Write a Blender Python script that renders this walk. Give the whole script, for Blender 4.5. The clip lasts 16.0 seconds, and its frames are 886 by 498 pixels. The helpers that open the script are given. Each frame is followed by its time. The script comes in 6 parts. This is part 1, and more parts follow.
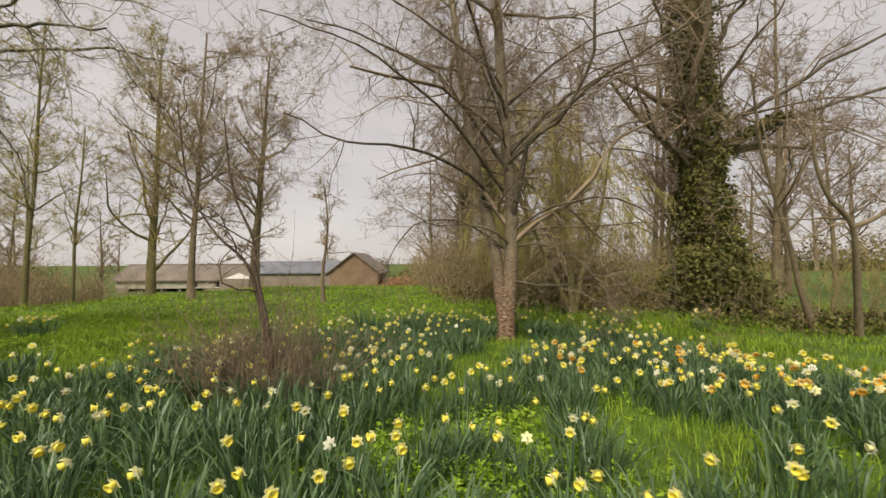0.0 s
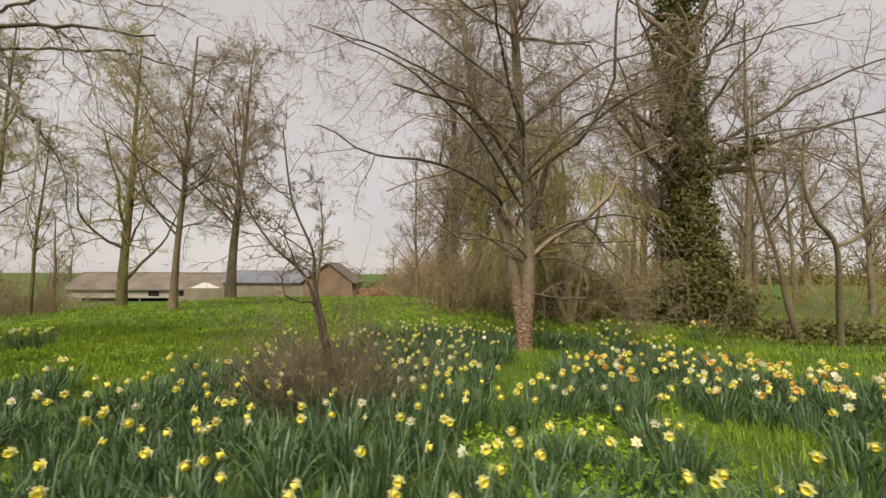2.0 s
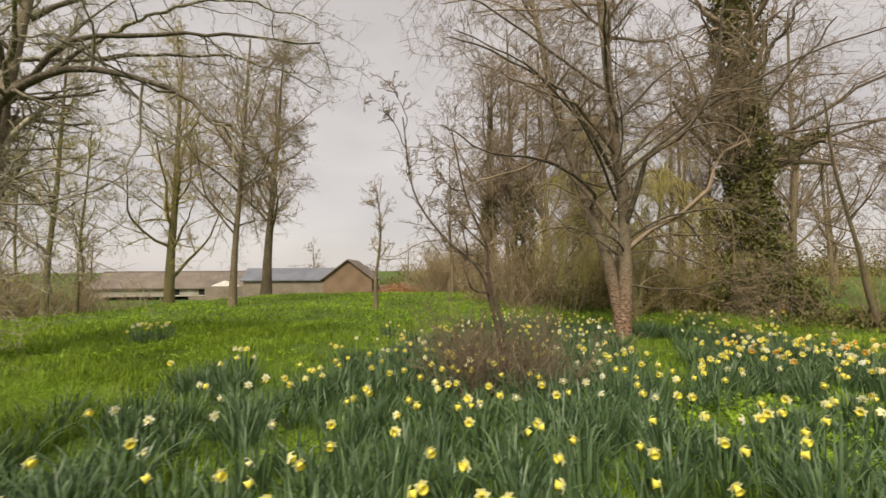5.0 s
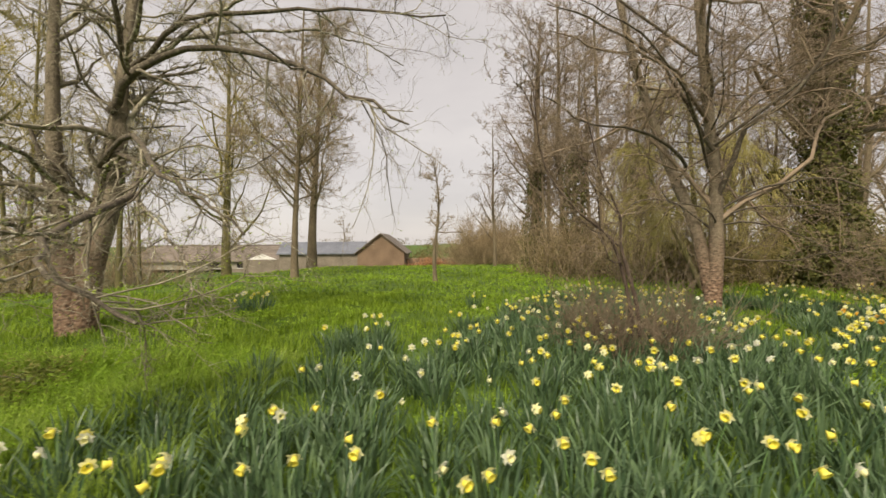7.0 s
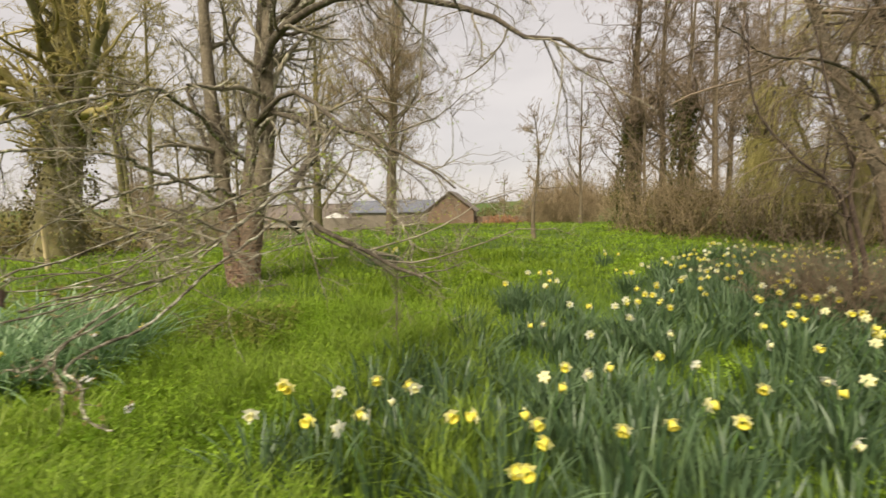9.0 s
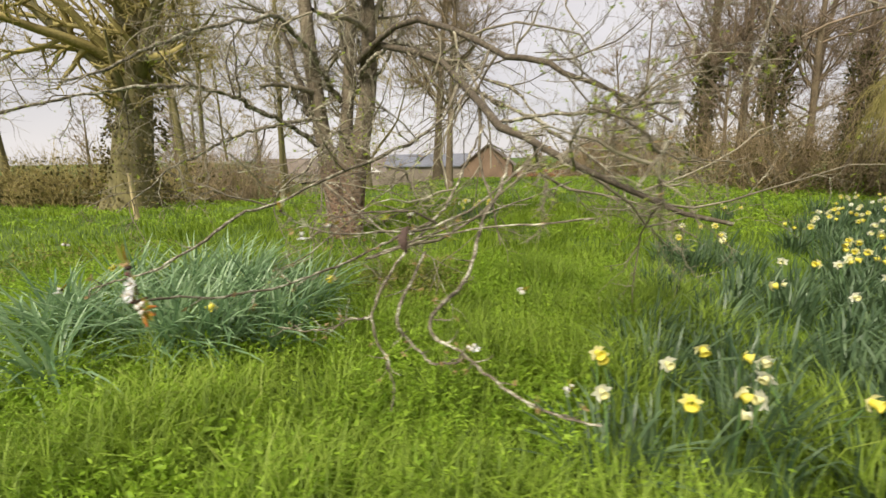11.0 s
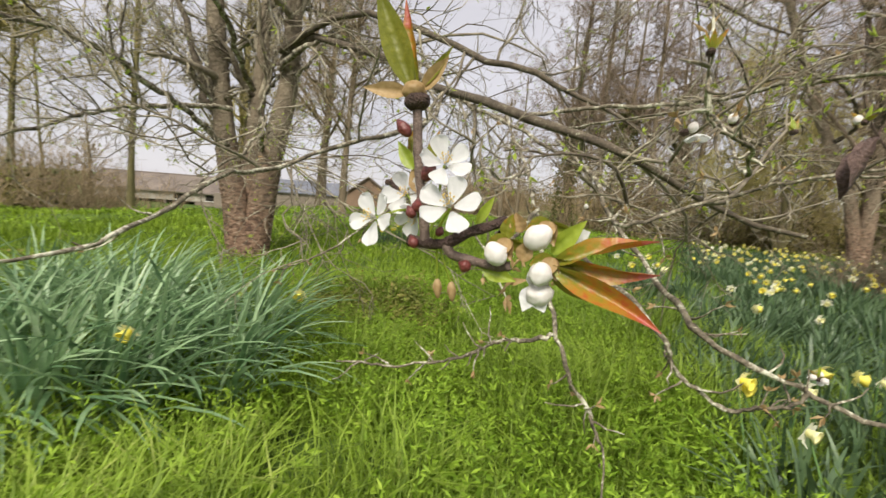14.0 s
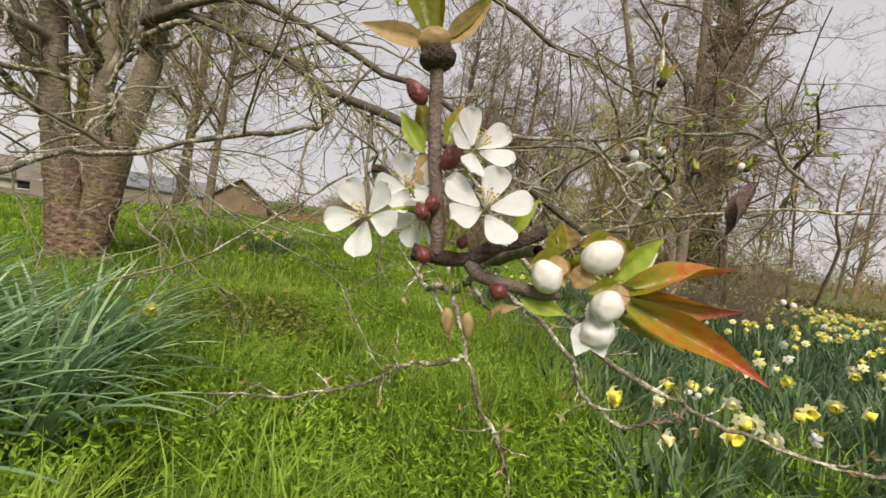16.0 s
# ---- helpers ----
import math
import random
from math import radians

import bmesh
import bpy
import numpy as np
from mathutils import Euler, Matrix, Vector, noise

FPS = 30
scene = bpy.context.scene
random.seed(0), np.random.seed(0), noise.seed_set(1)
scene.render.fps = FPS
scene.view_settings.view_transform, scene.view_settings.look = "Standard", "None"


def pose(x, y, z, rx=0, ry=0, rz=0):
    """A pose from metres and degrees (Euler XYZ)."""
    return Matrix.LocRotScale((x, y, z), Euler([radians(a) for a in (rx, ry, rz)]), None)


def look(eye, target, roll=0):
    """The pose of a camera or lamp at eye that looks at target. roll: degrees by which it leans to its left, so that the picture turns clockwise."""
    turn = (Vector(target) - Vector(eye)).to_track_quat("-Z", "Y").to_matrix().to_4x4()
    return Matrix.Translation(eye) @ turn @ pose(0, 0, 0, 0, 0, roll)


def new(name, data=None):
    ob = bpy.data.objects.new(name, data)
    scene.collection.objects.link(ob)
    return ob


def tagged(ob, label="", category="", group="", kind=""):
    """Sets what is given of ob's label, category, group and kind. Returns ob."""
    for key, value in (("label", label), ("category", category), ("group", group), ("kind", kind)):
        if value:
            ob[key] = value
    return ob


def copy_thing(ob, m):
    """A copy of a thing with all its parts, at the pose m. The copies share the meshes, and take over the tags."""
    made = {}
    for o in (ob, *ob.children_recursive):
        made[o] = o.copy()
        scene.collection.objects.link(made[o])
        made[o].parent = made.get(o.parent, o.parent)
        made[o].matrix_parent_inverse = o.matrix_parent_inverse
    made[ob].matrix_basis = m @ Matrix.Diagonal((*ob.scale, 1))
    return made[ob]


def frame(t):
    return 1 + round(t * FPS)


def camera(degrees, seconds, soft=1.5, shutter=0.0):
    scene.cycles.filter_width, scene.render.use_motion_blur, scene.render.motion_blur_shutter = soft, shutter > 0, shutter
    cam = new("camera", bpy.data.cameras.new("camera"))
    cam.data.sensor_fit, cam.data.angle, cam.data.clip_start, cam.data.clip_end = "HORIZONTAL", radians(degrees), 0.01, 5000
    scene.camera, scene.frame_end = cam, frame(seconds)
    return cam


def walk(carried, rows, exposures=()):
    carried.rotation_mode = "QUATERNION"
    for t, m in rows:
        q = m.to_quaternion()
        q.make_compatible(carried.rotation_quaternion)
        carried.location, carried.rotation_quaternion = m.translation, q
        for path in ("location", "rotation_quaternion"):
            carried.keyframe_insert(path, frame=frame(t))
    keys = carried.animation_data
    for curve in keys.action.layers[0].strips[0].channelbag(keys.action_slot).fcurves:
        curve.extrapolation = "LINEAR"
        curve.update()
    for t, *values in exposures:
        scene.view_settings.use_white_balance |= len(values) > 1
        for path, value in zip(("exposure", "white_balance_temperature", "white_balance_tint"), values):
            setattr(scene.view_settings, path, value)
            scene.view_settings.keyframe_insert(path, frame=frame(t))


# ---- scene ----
cam = camera(94.0, 16.0, shutter=0.5)
PATH = [
    (0.0, pose(0.000, 0.000, 1.400, 91.80, 0.31, 0.00)),
    (0.5, pose(-0.073, -0.081, 1.389, 92.09, 0.06, -1.71)),
    (1.0, pose(-0.358, -0.190, 1.411, 92.28, 0.10, -3.01)),
    (1.5, pose(-0.643, -0.134, 1.379, 92.67, -0.07, -4.01)),
    (2.0, pose(-0.970, -0.123, 1.434, 93.27, -0.26, -4.42)),
    (2.5, pose(-1.306, -0.232, 1.466, 93.26, -0.74, -5.03)),
    (3.0, pose(-1.595, -0.133, 1.422, 94.06, -1.02, -5.64)),
    (3.5, pose(-1.920, -0.027, 1.414, 94.16, -0.92, -5.64)),
    (6.0, pose(-3.484, -0.409, 1.372, 91.05, 0.84, -2.18)),
    (6.5, pose(-3.836, -0.359, 1.376, 90.16, 0.52, -1.39)),
    (7.0, pose(-4.163, -0.375, 1.358, 89.17, 0.41, -0.99)),
    (7.5, pose(-4.468, -0.381, 1.369, 88.09, 0.38, 0.41)),
    (8.0, pose(-4.856, -0.272, 1.318, 86.82, 0.53, 2.51)),
    (8.5, pose(-5.190, -0.241, 1.293, 85.35, 0.77, 4.72)),
    (9.0, pose(-5.566, -0.254, 1.327, 83.48, 0.91, 7.02)),
    (9.5, pose(-5.944, -0.179, 1.243, 81.91, 0.85, 9.42)),
    (10.0, pose(-6.283, -0.101, 1.225, 80.53, 0.89, 11.63)),
    (12.5, pose(-7.793, 0.215, 1.125, 74.65, 0.05, 5.43)),
    (13.0, pose(-7.859, 0.378, 1.022, 77.27, -0.60, 2.69)),
    (13.5, pose(-7.865, 0.450, 0.962, 80.79, -2.38, -1.68)),
    (14.0, pose(-7.878, 0.486, 0.933, 82.86, -4.44, -6.70)),
    (14.5, pose(-7.895, 0.516, 0.935, 84.29, -6.02, -11.99)),
    (15.0, pose(-7.919, 0.555, 0.919, 85.66, -7.37, -17.36)),
    (15.5, pose(-7.919, 0.576, 0.914, 86.62, -8.25, -20.89)),
    (16.0, pose(-7.923, 0.567, 0.919, 86.80, -8.78, -22.84)),
]
walk(cam, PATH, exposures=((0.0, 0.36, 7150, 9), (6.0, 0.44, 7250, 9), (8.0, 0.54, 7250, 9), (10.0, 0.61, 7150, 9), (12.5, 0.66, 6500, 10), (14.0, 0.58, 6550, 10), (16.0, 0.43, 6800, 9)))

# ---- world, sun, exposure ----
world = bpy.data.worlds.new("overcast_sky")
scene.world = world
world.use_nodes = True
wn, wl = world.node_tree.nodes, world.node_tree.links
wn.clear()
w_out = wn.new("ShaderNodeOutputWorld")
w_mix = wn.new("ShaderNodeMixShader")
w_sky = wn.new("ShaderNodeTexSky")
w_sky.sky_type, w_sky.sun_disc = "NISHITA", False
w_sky.sun_elevation, w_sky.sun_rotation = radians(48), radians(200)
w_bg1, w_bg2 = wn.new("ShaderNodeBackground"), wn.new("ShaderNodeBackground")
w_bg1.inputs[1].default_value, w_bg2.inputs[1].default_value = 0.1, 0.58
w_tc, w_map = wn.new("ShaderNodeTexCoord"), wn.new("ShaderNodeMapping")
w_map.inputs["Scale"].default_value = (1.0, 1.0, 2.6)
w_noise, w_ramp = wn.new("ShaderNodeTexNoise"), wn.new("ShaderNodeValToRGB")
w_noise.inputs["Scale"].default_value, w_noise.inputs["Detail"].default_value = 2.6, 7
w_ramp.color_ramp.elements[0].position, w_ramp.color_ramp.elements[1].position = 0.32, 0.68
w_ramp.color_ramp.elements[0].color = (0.80, 0.775, 0.83, 1)
w_ramp.color_ramp.elements[1].color = (0.97, 0.94, 0.985, 1)
for a, b in ((w_tc.outputs["Generated"], w_map.inputs[0]), (w_map.outputs[0], w_noise.inputs[0]), (w_noise.outputs[0], w_ramp.inputs[0]),
             (w_ramp.outputs[0], w_bg2.inputs[0]), (w_sky.outputs[0], w_bg1.inputs[0]), (w_bg1.outputs[0], w_mix.inputs[1]),
             (w_bg2.outputs[0], w_mix.inputs[2]), (w_mix.outputs[0], w_out.inputs[0])):
    wl.new(a, b)
w_mix.inputs[0].default_value = 0.9
sun = new("sun", bpy.data.lights.new("sun", "SUN"))
sun.data.energy, sun.data.angle, sun.data.color = 3.4, radians(25), (1.0, 0.94, 0.82)
sun.matrix_world = look((-8, -20, 24), (0, 0, 0))

# ---- materials ----


def material(name, low, high, rough=0.8, scale=6.0, stretch=(1, 1, 1), fine=60.0, bump=0.3, spec=0.3, through_light=0.0,
             third=None, random_by="", shift=0.25, metal=0.0, stops=(0.33, 0.7, 0.82)):
    """Two-scale noise between colours, with bump; random_by 'object' or 'island' varies piece by piece."""
    m = bpy.data.materials.new(name)
    m.use_nodes = True
    nt = m.node_tree
    n, l = nt.nodes, nt.links
    bsdf = n["Principled BSDF"]
    bsdf.inputs["Roughness"].default_value = rough
    bsdf.inputs["Specular IOR Level"].default_value = spec
    bsdf.inputs["Metallic"].default_value = metal
    tc, mp = n.new("ShaderNodeTexCoord"), n.new("ShaderNodeMapping")
    mp.inputs["Scale"].default_value = stretch
    l.new(tc.outputs["Object"], mp.inputs[0])
    big, small = n.new("ShaderNodeTexNoise"), n.new("ShaderNodeTexNoise")
    big.inputs["Scale"].default_value, big.inputs["Detail"].default_value = scale, 5
    small.inputs["Scale"].default_value, small.inputs["Detail"].default_value = fine, 4
    l.new(mp.outputs[0], big.inputs[0])
    l.new(mp.outputs[0], small.inputs[0])
    mixv = n.new("ShaderNodeMath")
    mixv.operation = "MULTIPLY_ADD"
    l.new(small.outputs[0], mixv.inputs[0])
    mixv.inputs[1].default_value = 0.45
    half = n.new("ShaderNodeMath")
    half.operation = "MULTIPLY"
    l.new(big.outputs[0], half.inputs[0])
    half.inputs[1].default_value = 0.6
    l.new(half.outputs[0], mixv.inputs[2])
    value = mixv.outputs[0]
    if random_by:
        if random_by == "object":
            src = n.new("ShaderNodeObjectInfo").outputs["Random"]
        else:
            src = n.new("ShaderNodeNewGeometry").outputs["Random Per Island"]
        add = n.new("ShaderNodeMath")
        add.operation = "MULTIPLY_ADD"
        l.new(src, add.inputs[0])
        add.inputs[1].default_value = shift * 2
        sub = n.new("ShaderNodeMath")
        sub.operation = "SUBTRACT"
        l.new(value, sub.inputs[0])
        sub.inputs[1].default_value = shift
        l.new(sub.outputs[0], add.inputs[2])
        value = add.outputs[0]
    ramp = n.new("ShaderNodeValToRGB")
    ramp.color_ramp.elements[0].position, ramp.color_ramp.elements[1].position = stops[:2]
    ramp.color_ramp.elements[0].color, ramp.color_ramp.elements[1].color = (*low, 1), (*high, 1)
    if third:
        e = ramp.color_ramp.elements.new(stops[2])
        e.color = (*third, 1)
    l.new(value, ramp.inputs[0])
    l.new(ramp.outputs[0], bsdf.inputs["Base Color"])
    if bump:
        b = n.new("ShaderNodeBump")
        b.inputs["Strength"].default_value, b.inputs["Distance"].default_value = bump, 0.01
        l.new(mixv.outputs[0], b.inputs["Height"])
        l.new(b.outputs[0], bsdf.inputs["Normal"])
    if through_light:
        tr, mx = n.new("ShaderNodeBsdfTranslucent"), n.new("ShaderNodeMixShader")
        l.new(ramp.outputs[0], tr.inputs[0])
        mx.inputs[0].default_value = through_light
        l.new(bsdf.outputs[0], mx.inputs[1])
        l.new(tr.outputs[0], mx.inputs[2])
        l.new(mx.outputs[0], n["Material Output"].inputs[0])
    return m


def cherry_bark(name):
    """Red-brown banded bark at the foot of the bole, grey and lichened higher up."""
    m = material(name, (0.085, 0.066, 0.045), (0.26, 0.215, 0.15), 0.85, 7, (1, 1, 0.5), 45, 0.9, third=(0.33, 0.33, 0.20))
    n, l = m.node_tree.nodes, m.node_tree.links
    bsdf = n["Principled BSDF"]
    grey = bsdf.inputs["Base Color"].links[0].from_socket
    tc, sep = n.new("ShaderNodeTexCoord"), n.new("ShaderNodeSeparateXYZ")
    l.new(tc.outputs["Object"], sep.inputs[0])
    mp = n.new("ShaderNodeMapping")
    mp.inputs["Scale"].default_value = (11, 11, 21)
    l.new(tc.outputs["Object"], mp.inputs[0])
    bands, ramp = n.new("ShaderNodeTexNoise"), n.new("ShaderNodeValToRGB")
    bands.inputs["Scale"].default_value, bands.inputs["Detail"].default_value = 1.5, 5
    l.new(mp.outputs[0], bands.inputs[0])
    ramp.color_ramp.elements[0].position, ramp.color_ramp.elements[1].position = 0.36, 0.58
    ramp.color_ramp.elements[0].color, ramp.color_ramp.elements[1].color = (0.075, 0.046, 0.032, 1), (0.26, 0.165, 0.11, 1)
    ramp.color_ramp.elements.new(0.72).color = (0.37, 0.28, 0.21, 1)
    l.new(bands.outputs[0], ramp.inputs[0])
    edge, wob = n.new("ShaderNodeMapRange"), n.new("ShaderNodeTexNoise")
    wob.inputs["Scale"].default_value = 3
    l.new(tc.outputs["Object"], wob.inputs[0])
    addz = n.new("ShaderNodeMath")
    addz.operation = "MULTIPLY_ADD"
    l.new(wob.outputs[0], addz.inputs[0])
    addz.inputs[1].default_value = 1.2
    l.new(sep.outputs["Z"], addz.inputs[2])
    l.new(addz.outputs[0], edge.inputs[0])
    edge.inputs[1].default_value, edge.inputs[2].default_value = 1.1, 2.4
    mix = n.new("ShaderNodeMix")
    mix.data_type = "RGBA"
    l.new(edge.outputs[0], mix.inputs[0])
    l.new(ramp.outputs[0], mix.inputs[6])
    l.new(grey, mix.inputs[7])
    l.new(mix.outputs[2], bsdf.inputs["Base Color"])
    b = bsdf.inputs["Normal"].links[0].from_node
    b.inputs["Distance"].default_value = 0.035
    both = n.new("ShaderNodeMath")
    both.operation = "ADD"
    l.new(b.inputs["Height"].links[0].from_socket, both.inputs[0])
    l.new(bands.outputs[0], both.inputs[1])
    l.new(both.outputs[0], b.inputs["Height"])
    return m


def young_leaf(name):
    """Green at the stalk, then orange, then pinkish red towards the tip."""
    m = material(name, (0.3, 0.3, 0.04), (0.5, 0.15, 0.04), 0.35, 70, fine=300, bump=0.2, through_light=0.3, spec=0.5)
    n, l = m.node_tree.nodes, m.node_tree.links
    ramp = [k for k in n if k.type == "VALTORGB"][0]
    noise_value = ramp.inputs[0].links[0].from_socket
    tc, sep, add = n.new("ShaderNodeTexCoord"), n.new("ShaderNodeSeparateXYZ"), n.new("ShaderNodeMath")
    l.new(tc.outputs["Object"], sep.inputs[0])
    add.operation = "MULTIPLY_ADD"
    l.new(sep.outputs["Y"], add.inputs[0])
    add.inputs[1].default_value = 9.0
    l.new(noise_value, add.inputs[2])
    l.new(add.outputs[0], ramp.inputs[0])
    e = ramp.color_ramp.elements
    e[0].position, e[0].color = 0.60, (0.22, 0.23, 0.025, 1)
    e[1].position, e[1].color = 1.0, (0.50, 0.13, 0.13, 1)
    for p, c in ((0.76, (0.40, 0.20, 0.025, 1)), (0.89, (0.42, 0.10, 0.025, 1))):
        e.new(p).color = c
    return m


M_ground = material("soil_and_turf", (0.035, 0.06, 0.012), (0.10, 0.17, 0.02), 0.95, 1.3, fine=14, bump=0.6, third=(0.13, 0.20, 0.03))
M_grass = material("grass_blades", (0.09, 0.155, 0.012), (0.285, 0.41, 0.032), 0.6, 0.8, fine=5, bump=0, through_light=0.35, third=(0.38, 0.50, 0.07), random_by="island", shift=0.16)
M_long_grass = material("pale_long_grass", (0.14, 0.22, 0.025), (0.33, 0.46, 0.06), 0.55, 0.8, fine=5, bump=0, through_light=0.4, third=(0.48, 0.55, 0.15), random_by="island", shift=0.2)
M_herb = material("herb_leaves", (0.18, 0.31, 0.025), (0.40, 0.58, 0.06), 0.55, 1.5, fine=9, bump=0, through_light=0.38, third=(0.44, 0.55, 0.09), random_by="island", shift=0.18)
M_daff_leaf = material("daffodil_leaf", (0.048, 0.092, 0.042), (0.125, 0.195, 0.088), 0.45, 5, fine=30, bump=0, through_light=0.22, third=(0.17, 0.25, 0.10), random_by="island", shift=0.2, spec=0.5)
M_long_leaf = material("glaucous_long_leaf", (0.12, 0.225, 0.105), (0.35, 0.50, 0.265), 0.4, 5, fine=30, bump=0, through_light=0.34, third=(0.48, 0.60, 0.38), random_by="object", shift=0.2, spec=0.6)
M_stem = material("daffodil_stem", (0.08, 0.16, 0.05), (0.15, 0.26, 0.08), 0.5, 8, bump=0)
M_cream = material("cream_petal", (0.85, 0.81, 0.38), (0.94, 0.92, 0.58), 0.55, 30, fine=120, bump=0.1, through_light=0.35)
M_white = material("white_daffodil_petal", (0.80, 0.80, 0.62), (0.92, 0.91, 0.78), 0.55, 30, fine=120, bump=0.1, through_light=0.35)
M_yellow = material("yellow_petal", (0.88, 0.83, 0.24), (0.95, 0.91, 0.42), 0.55, 30, fine=120, bump=0.1, through_light=0.35)
M_trumpet = material("golden_trumpet", (0.91, 0.79, 0.09), (0.95, 0.89, 0.20), 0.55, 30, fine=120, bump=0.2, through_light=0.3)
M_orange = material("orange_trumpet", (0.86, 0.40, 0.03), (0.92, 0.60, 0.10), 0.55, 30, fine=120, bump=0.2, through_light=0.3)
M_cherry = cherry_bark("cherry_bark")
M_limb = material("lichened_limb_bark", (0.04, 0.031, 0.025), (0.135, 0.11, 0.078), 0.85, 16, fine=90, bump=0.9, third=(0.44, 0.46, 0.34), stops=(0.36, 0.62, 0.74))
M_twig = material("brown_twig", (0.13, 0.095, 0.065), (0.33, 0.25, 0.175), 0.75, 3, fine=30, bump=0, random_by="island", shift=0.15)
M_lichen_twig = material("pale_lichened_twig", (0.095, 0.075, 0.055), (0.36, 0.32, 0.23), 0.8, 9, fine=60, bump=0.5, third=(0.66, 0.65, 0.50), random_by="island", shift=0.16)
M_lichen_limb = material("thin_limb_with_lichen_crusts", (0.062, 0.051, 0.038), (0.20, 0.17, 0.12), 0.85, 18, fine=130, bump=1.0, third=(0.60, 0.585, 0.46), stops=(0.40, 0.54, 0.64))
M_grey_bark = material("grey_tree_bark", (0.10, 0.075, 0.05), (0.25, 0.20, 0.13), 0.9, 3, (1, 1, 0.35), 25, 0.9, third=(0.30, 0.30, 0.12))
M_green_bark = material("algae_green_bark", (0.09, 0.08, 0.04), (0.24, 0.21, 0.09), 0.9, 3, (1, 1, 0.35), 25, 0.9)
M_grey_twig = material("grey_twig", (0.17, 0.125, 0.075), (0.36, 0.28, 0.175), 0.8, 2, fine=20, bump=0, random_by="island", shift=0.15)
M_olive_twig = material("olive_twig", (0.21, 0.17, 0.055), (0.45, 0.375, 0.145), 0.8, 2, fine=20, bump=0, random_by="island", shift=0.15)
M_dark_bark = material("dark_shrub_bark", (0.04, 0.028, 0.022), (0.12, 0.085, 0.064), 0.8, 12, fine=60, bump=0.6)
M_willow_twig = material("yellow_willow_twig", (0.27, 0.23, 0.07), (0.52, 0.45, 0.17), 0.75, 2, fine=20, bump=0, random_by="island", shift=0.15)
M_purple_twig = material("plum_brown_twig", (0.12, 0.09, 0.06), (0.28, 0.215, 0.145), 0.75, 3, fine=30, bump=0, random_by="island", shift=0.15)
M_scrub_twig = material("scrub_twig", (0.18, 0.135, 0.078), (0.42, 0.32, 0.195), 0.8, 2, fine=20, bump=0, random_by="island", shift=0.18)
M_ivy = material("ivy_leaves", (0.055, 0.065, 0.012), (0.16, 0.155, 0.035), 0.7, 1.5, fine=8, bump=0, third=(0.27, 0.24, 0.07), random_by="island", shift=0.2, spec=0.5, through_light=0.15)
M_scrub_leaf = material("bramble_leaves", (0.08, 0.07, 0.025), (0.22, 0.175, 0.065), 0.7, 0.7, fine=4, bump=0, third=(0.24, 0.18, 0.08), random_by="island", shift=0.2, through_light=0.15)
M_bronze = material("bronzed_herb_leaves", (0.12, 0.15, 0.03), (0.29, 0.29, 0.07), 0.6, 3, fine=12, bump=0, third=(0.30, 0.20, 0.08), random_by="island", shift=0.2, through_light=0.25)
M_beech = material("dead_beech_leaves", (0.22, 0.10, 0.05), (0.42, 0.22, 0.11), 0.8, 0.5, fine=3, bump=0, random_by="island", shift=0.2)
M_blossom = material("white_blossom_petal", (0.72, 0.715, 0.73), (0.84, 0.835, 0.845), 0.55, 60, fine=400, bump=0.06, through_light=0.4)
M_bud_white = material("white_blossom_bud", (0.64, 0.58, 0.54), (0.80, 0.78, 0.75), 0.5, 50, fine=300, bump=0.08, through_light=0.15)
M_bud_red = material("dark_red_bud_scale", (0.05, 0.014, 0.013), (0.17, 0.04, 0.035), 0.35, 90, fine=500, bump=0.3, spec=0.5)
M_blossom_twig = material("cherry_twig_bark", (0.075, 0.05, 0.042), (0.19, 0.14, 0.115), 0.6, 120, fine=700, bump=0.45, third=(0.28, 0.23, 0.20))
M_dark_twig = material("blackish_spur_bark", (0.03, 0.02, 0.018), (0.12, 0.075, 0.06), 0.75, 150, fine=700, bump=1.0)
M_young_green = material("young_green_leaf", (0.22, 0.30, 0.03), (0.42, 0.50, 0.06), 0.4, 60, fine=300, bump=0.15, through_light=0.4, spec=0.5)
M_olive_leaf = material("olive_young_leaf", (0.13, 0.15, 0.015), (0.27, 0.27, 0.035), 0.4, 45, fine=300, bump=0.2, through_light=0.35, spec=0.5, third=(0.34, 0.17, 0.04))
M_bract = material("fleshy_pink_bract", (0.30, 0.19, 0.075), (0.50, 0.36, 0.19), 0.45, 60, fine=300, bump=0.15, through_light=0.25)
M_anther = material("yellow_anther", (0.70, 0.48, 0.10), (0.85, 0.66, 0.22), 0.6, 200, fine=900, bump=0)
M_dead_leaf = material("withered_brown_leaf", (0.05, 0.03, 0.028), (0.17, 0.11, 0.095), 0.6, 40, fine=200, bump=0.8)
M_copper = young_leaf("copper_young_leaf")
M_stone = material("weathered_barn_wall", (0.15, 0.125, 0.10), (0.28, 0.235, 0.19), 0.9, 0.8, fine=6, bump=0.4)
M_board = material("silvered_barn_boards", (0.26, 0.235, 0.20), (0.44, 0.405, 0.35), 0.9, 0.9, (1, 1, 0.3), 8, 0.4)
M_tile = material("old_roof_tiles", (0.12, 0.10, 0.09), (0.24, 0.20, 0.17), 0.9, 0.6, fine=5, bump=0.4)
M_slate = material("blue_grey_slate", (0.12, 0.13, 0.16), (0.22, 0.23, 0.27), 0.6, 0.6, fine=6, bump=0.2)
M_brick = material("orange_brown_brick", (0.14, 0.095, 0.065), (0.26, 0.175, 0.12), 0.9, 0.7, fine=9, bump=0.3)
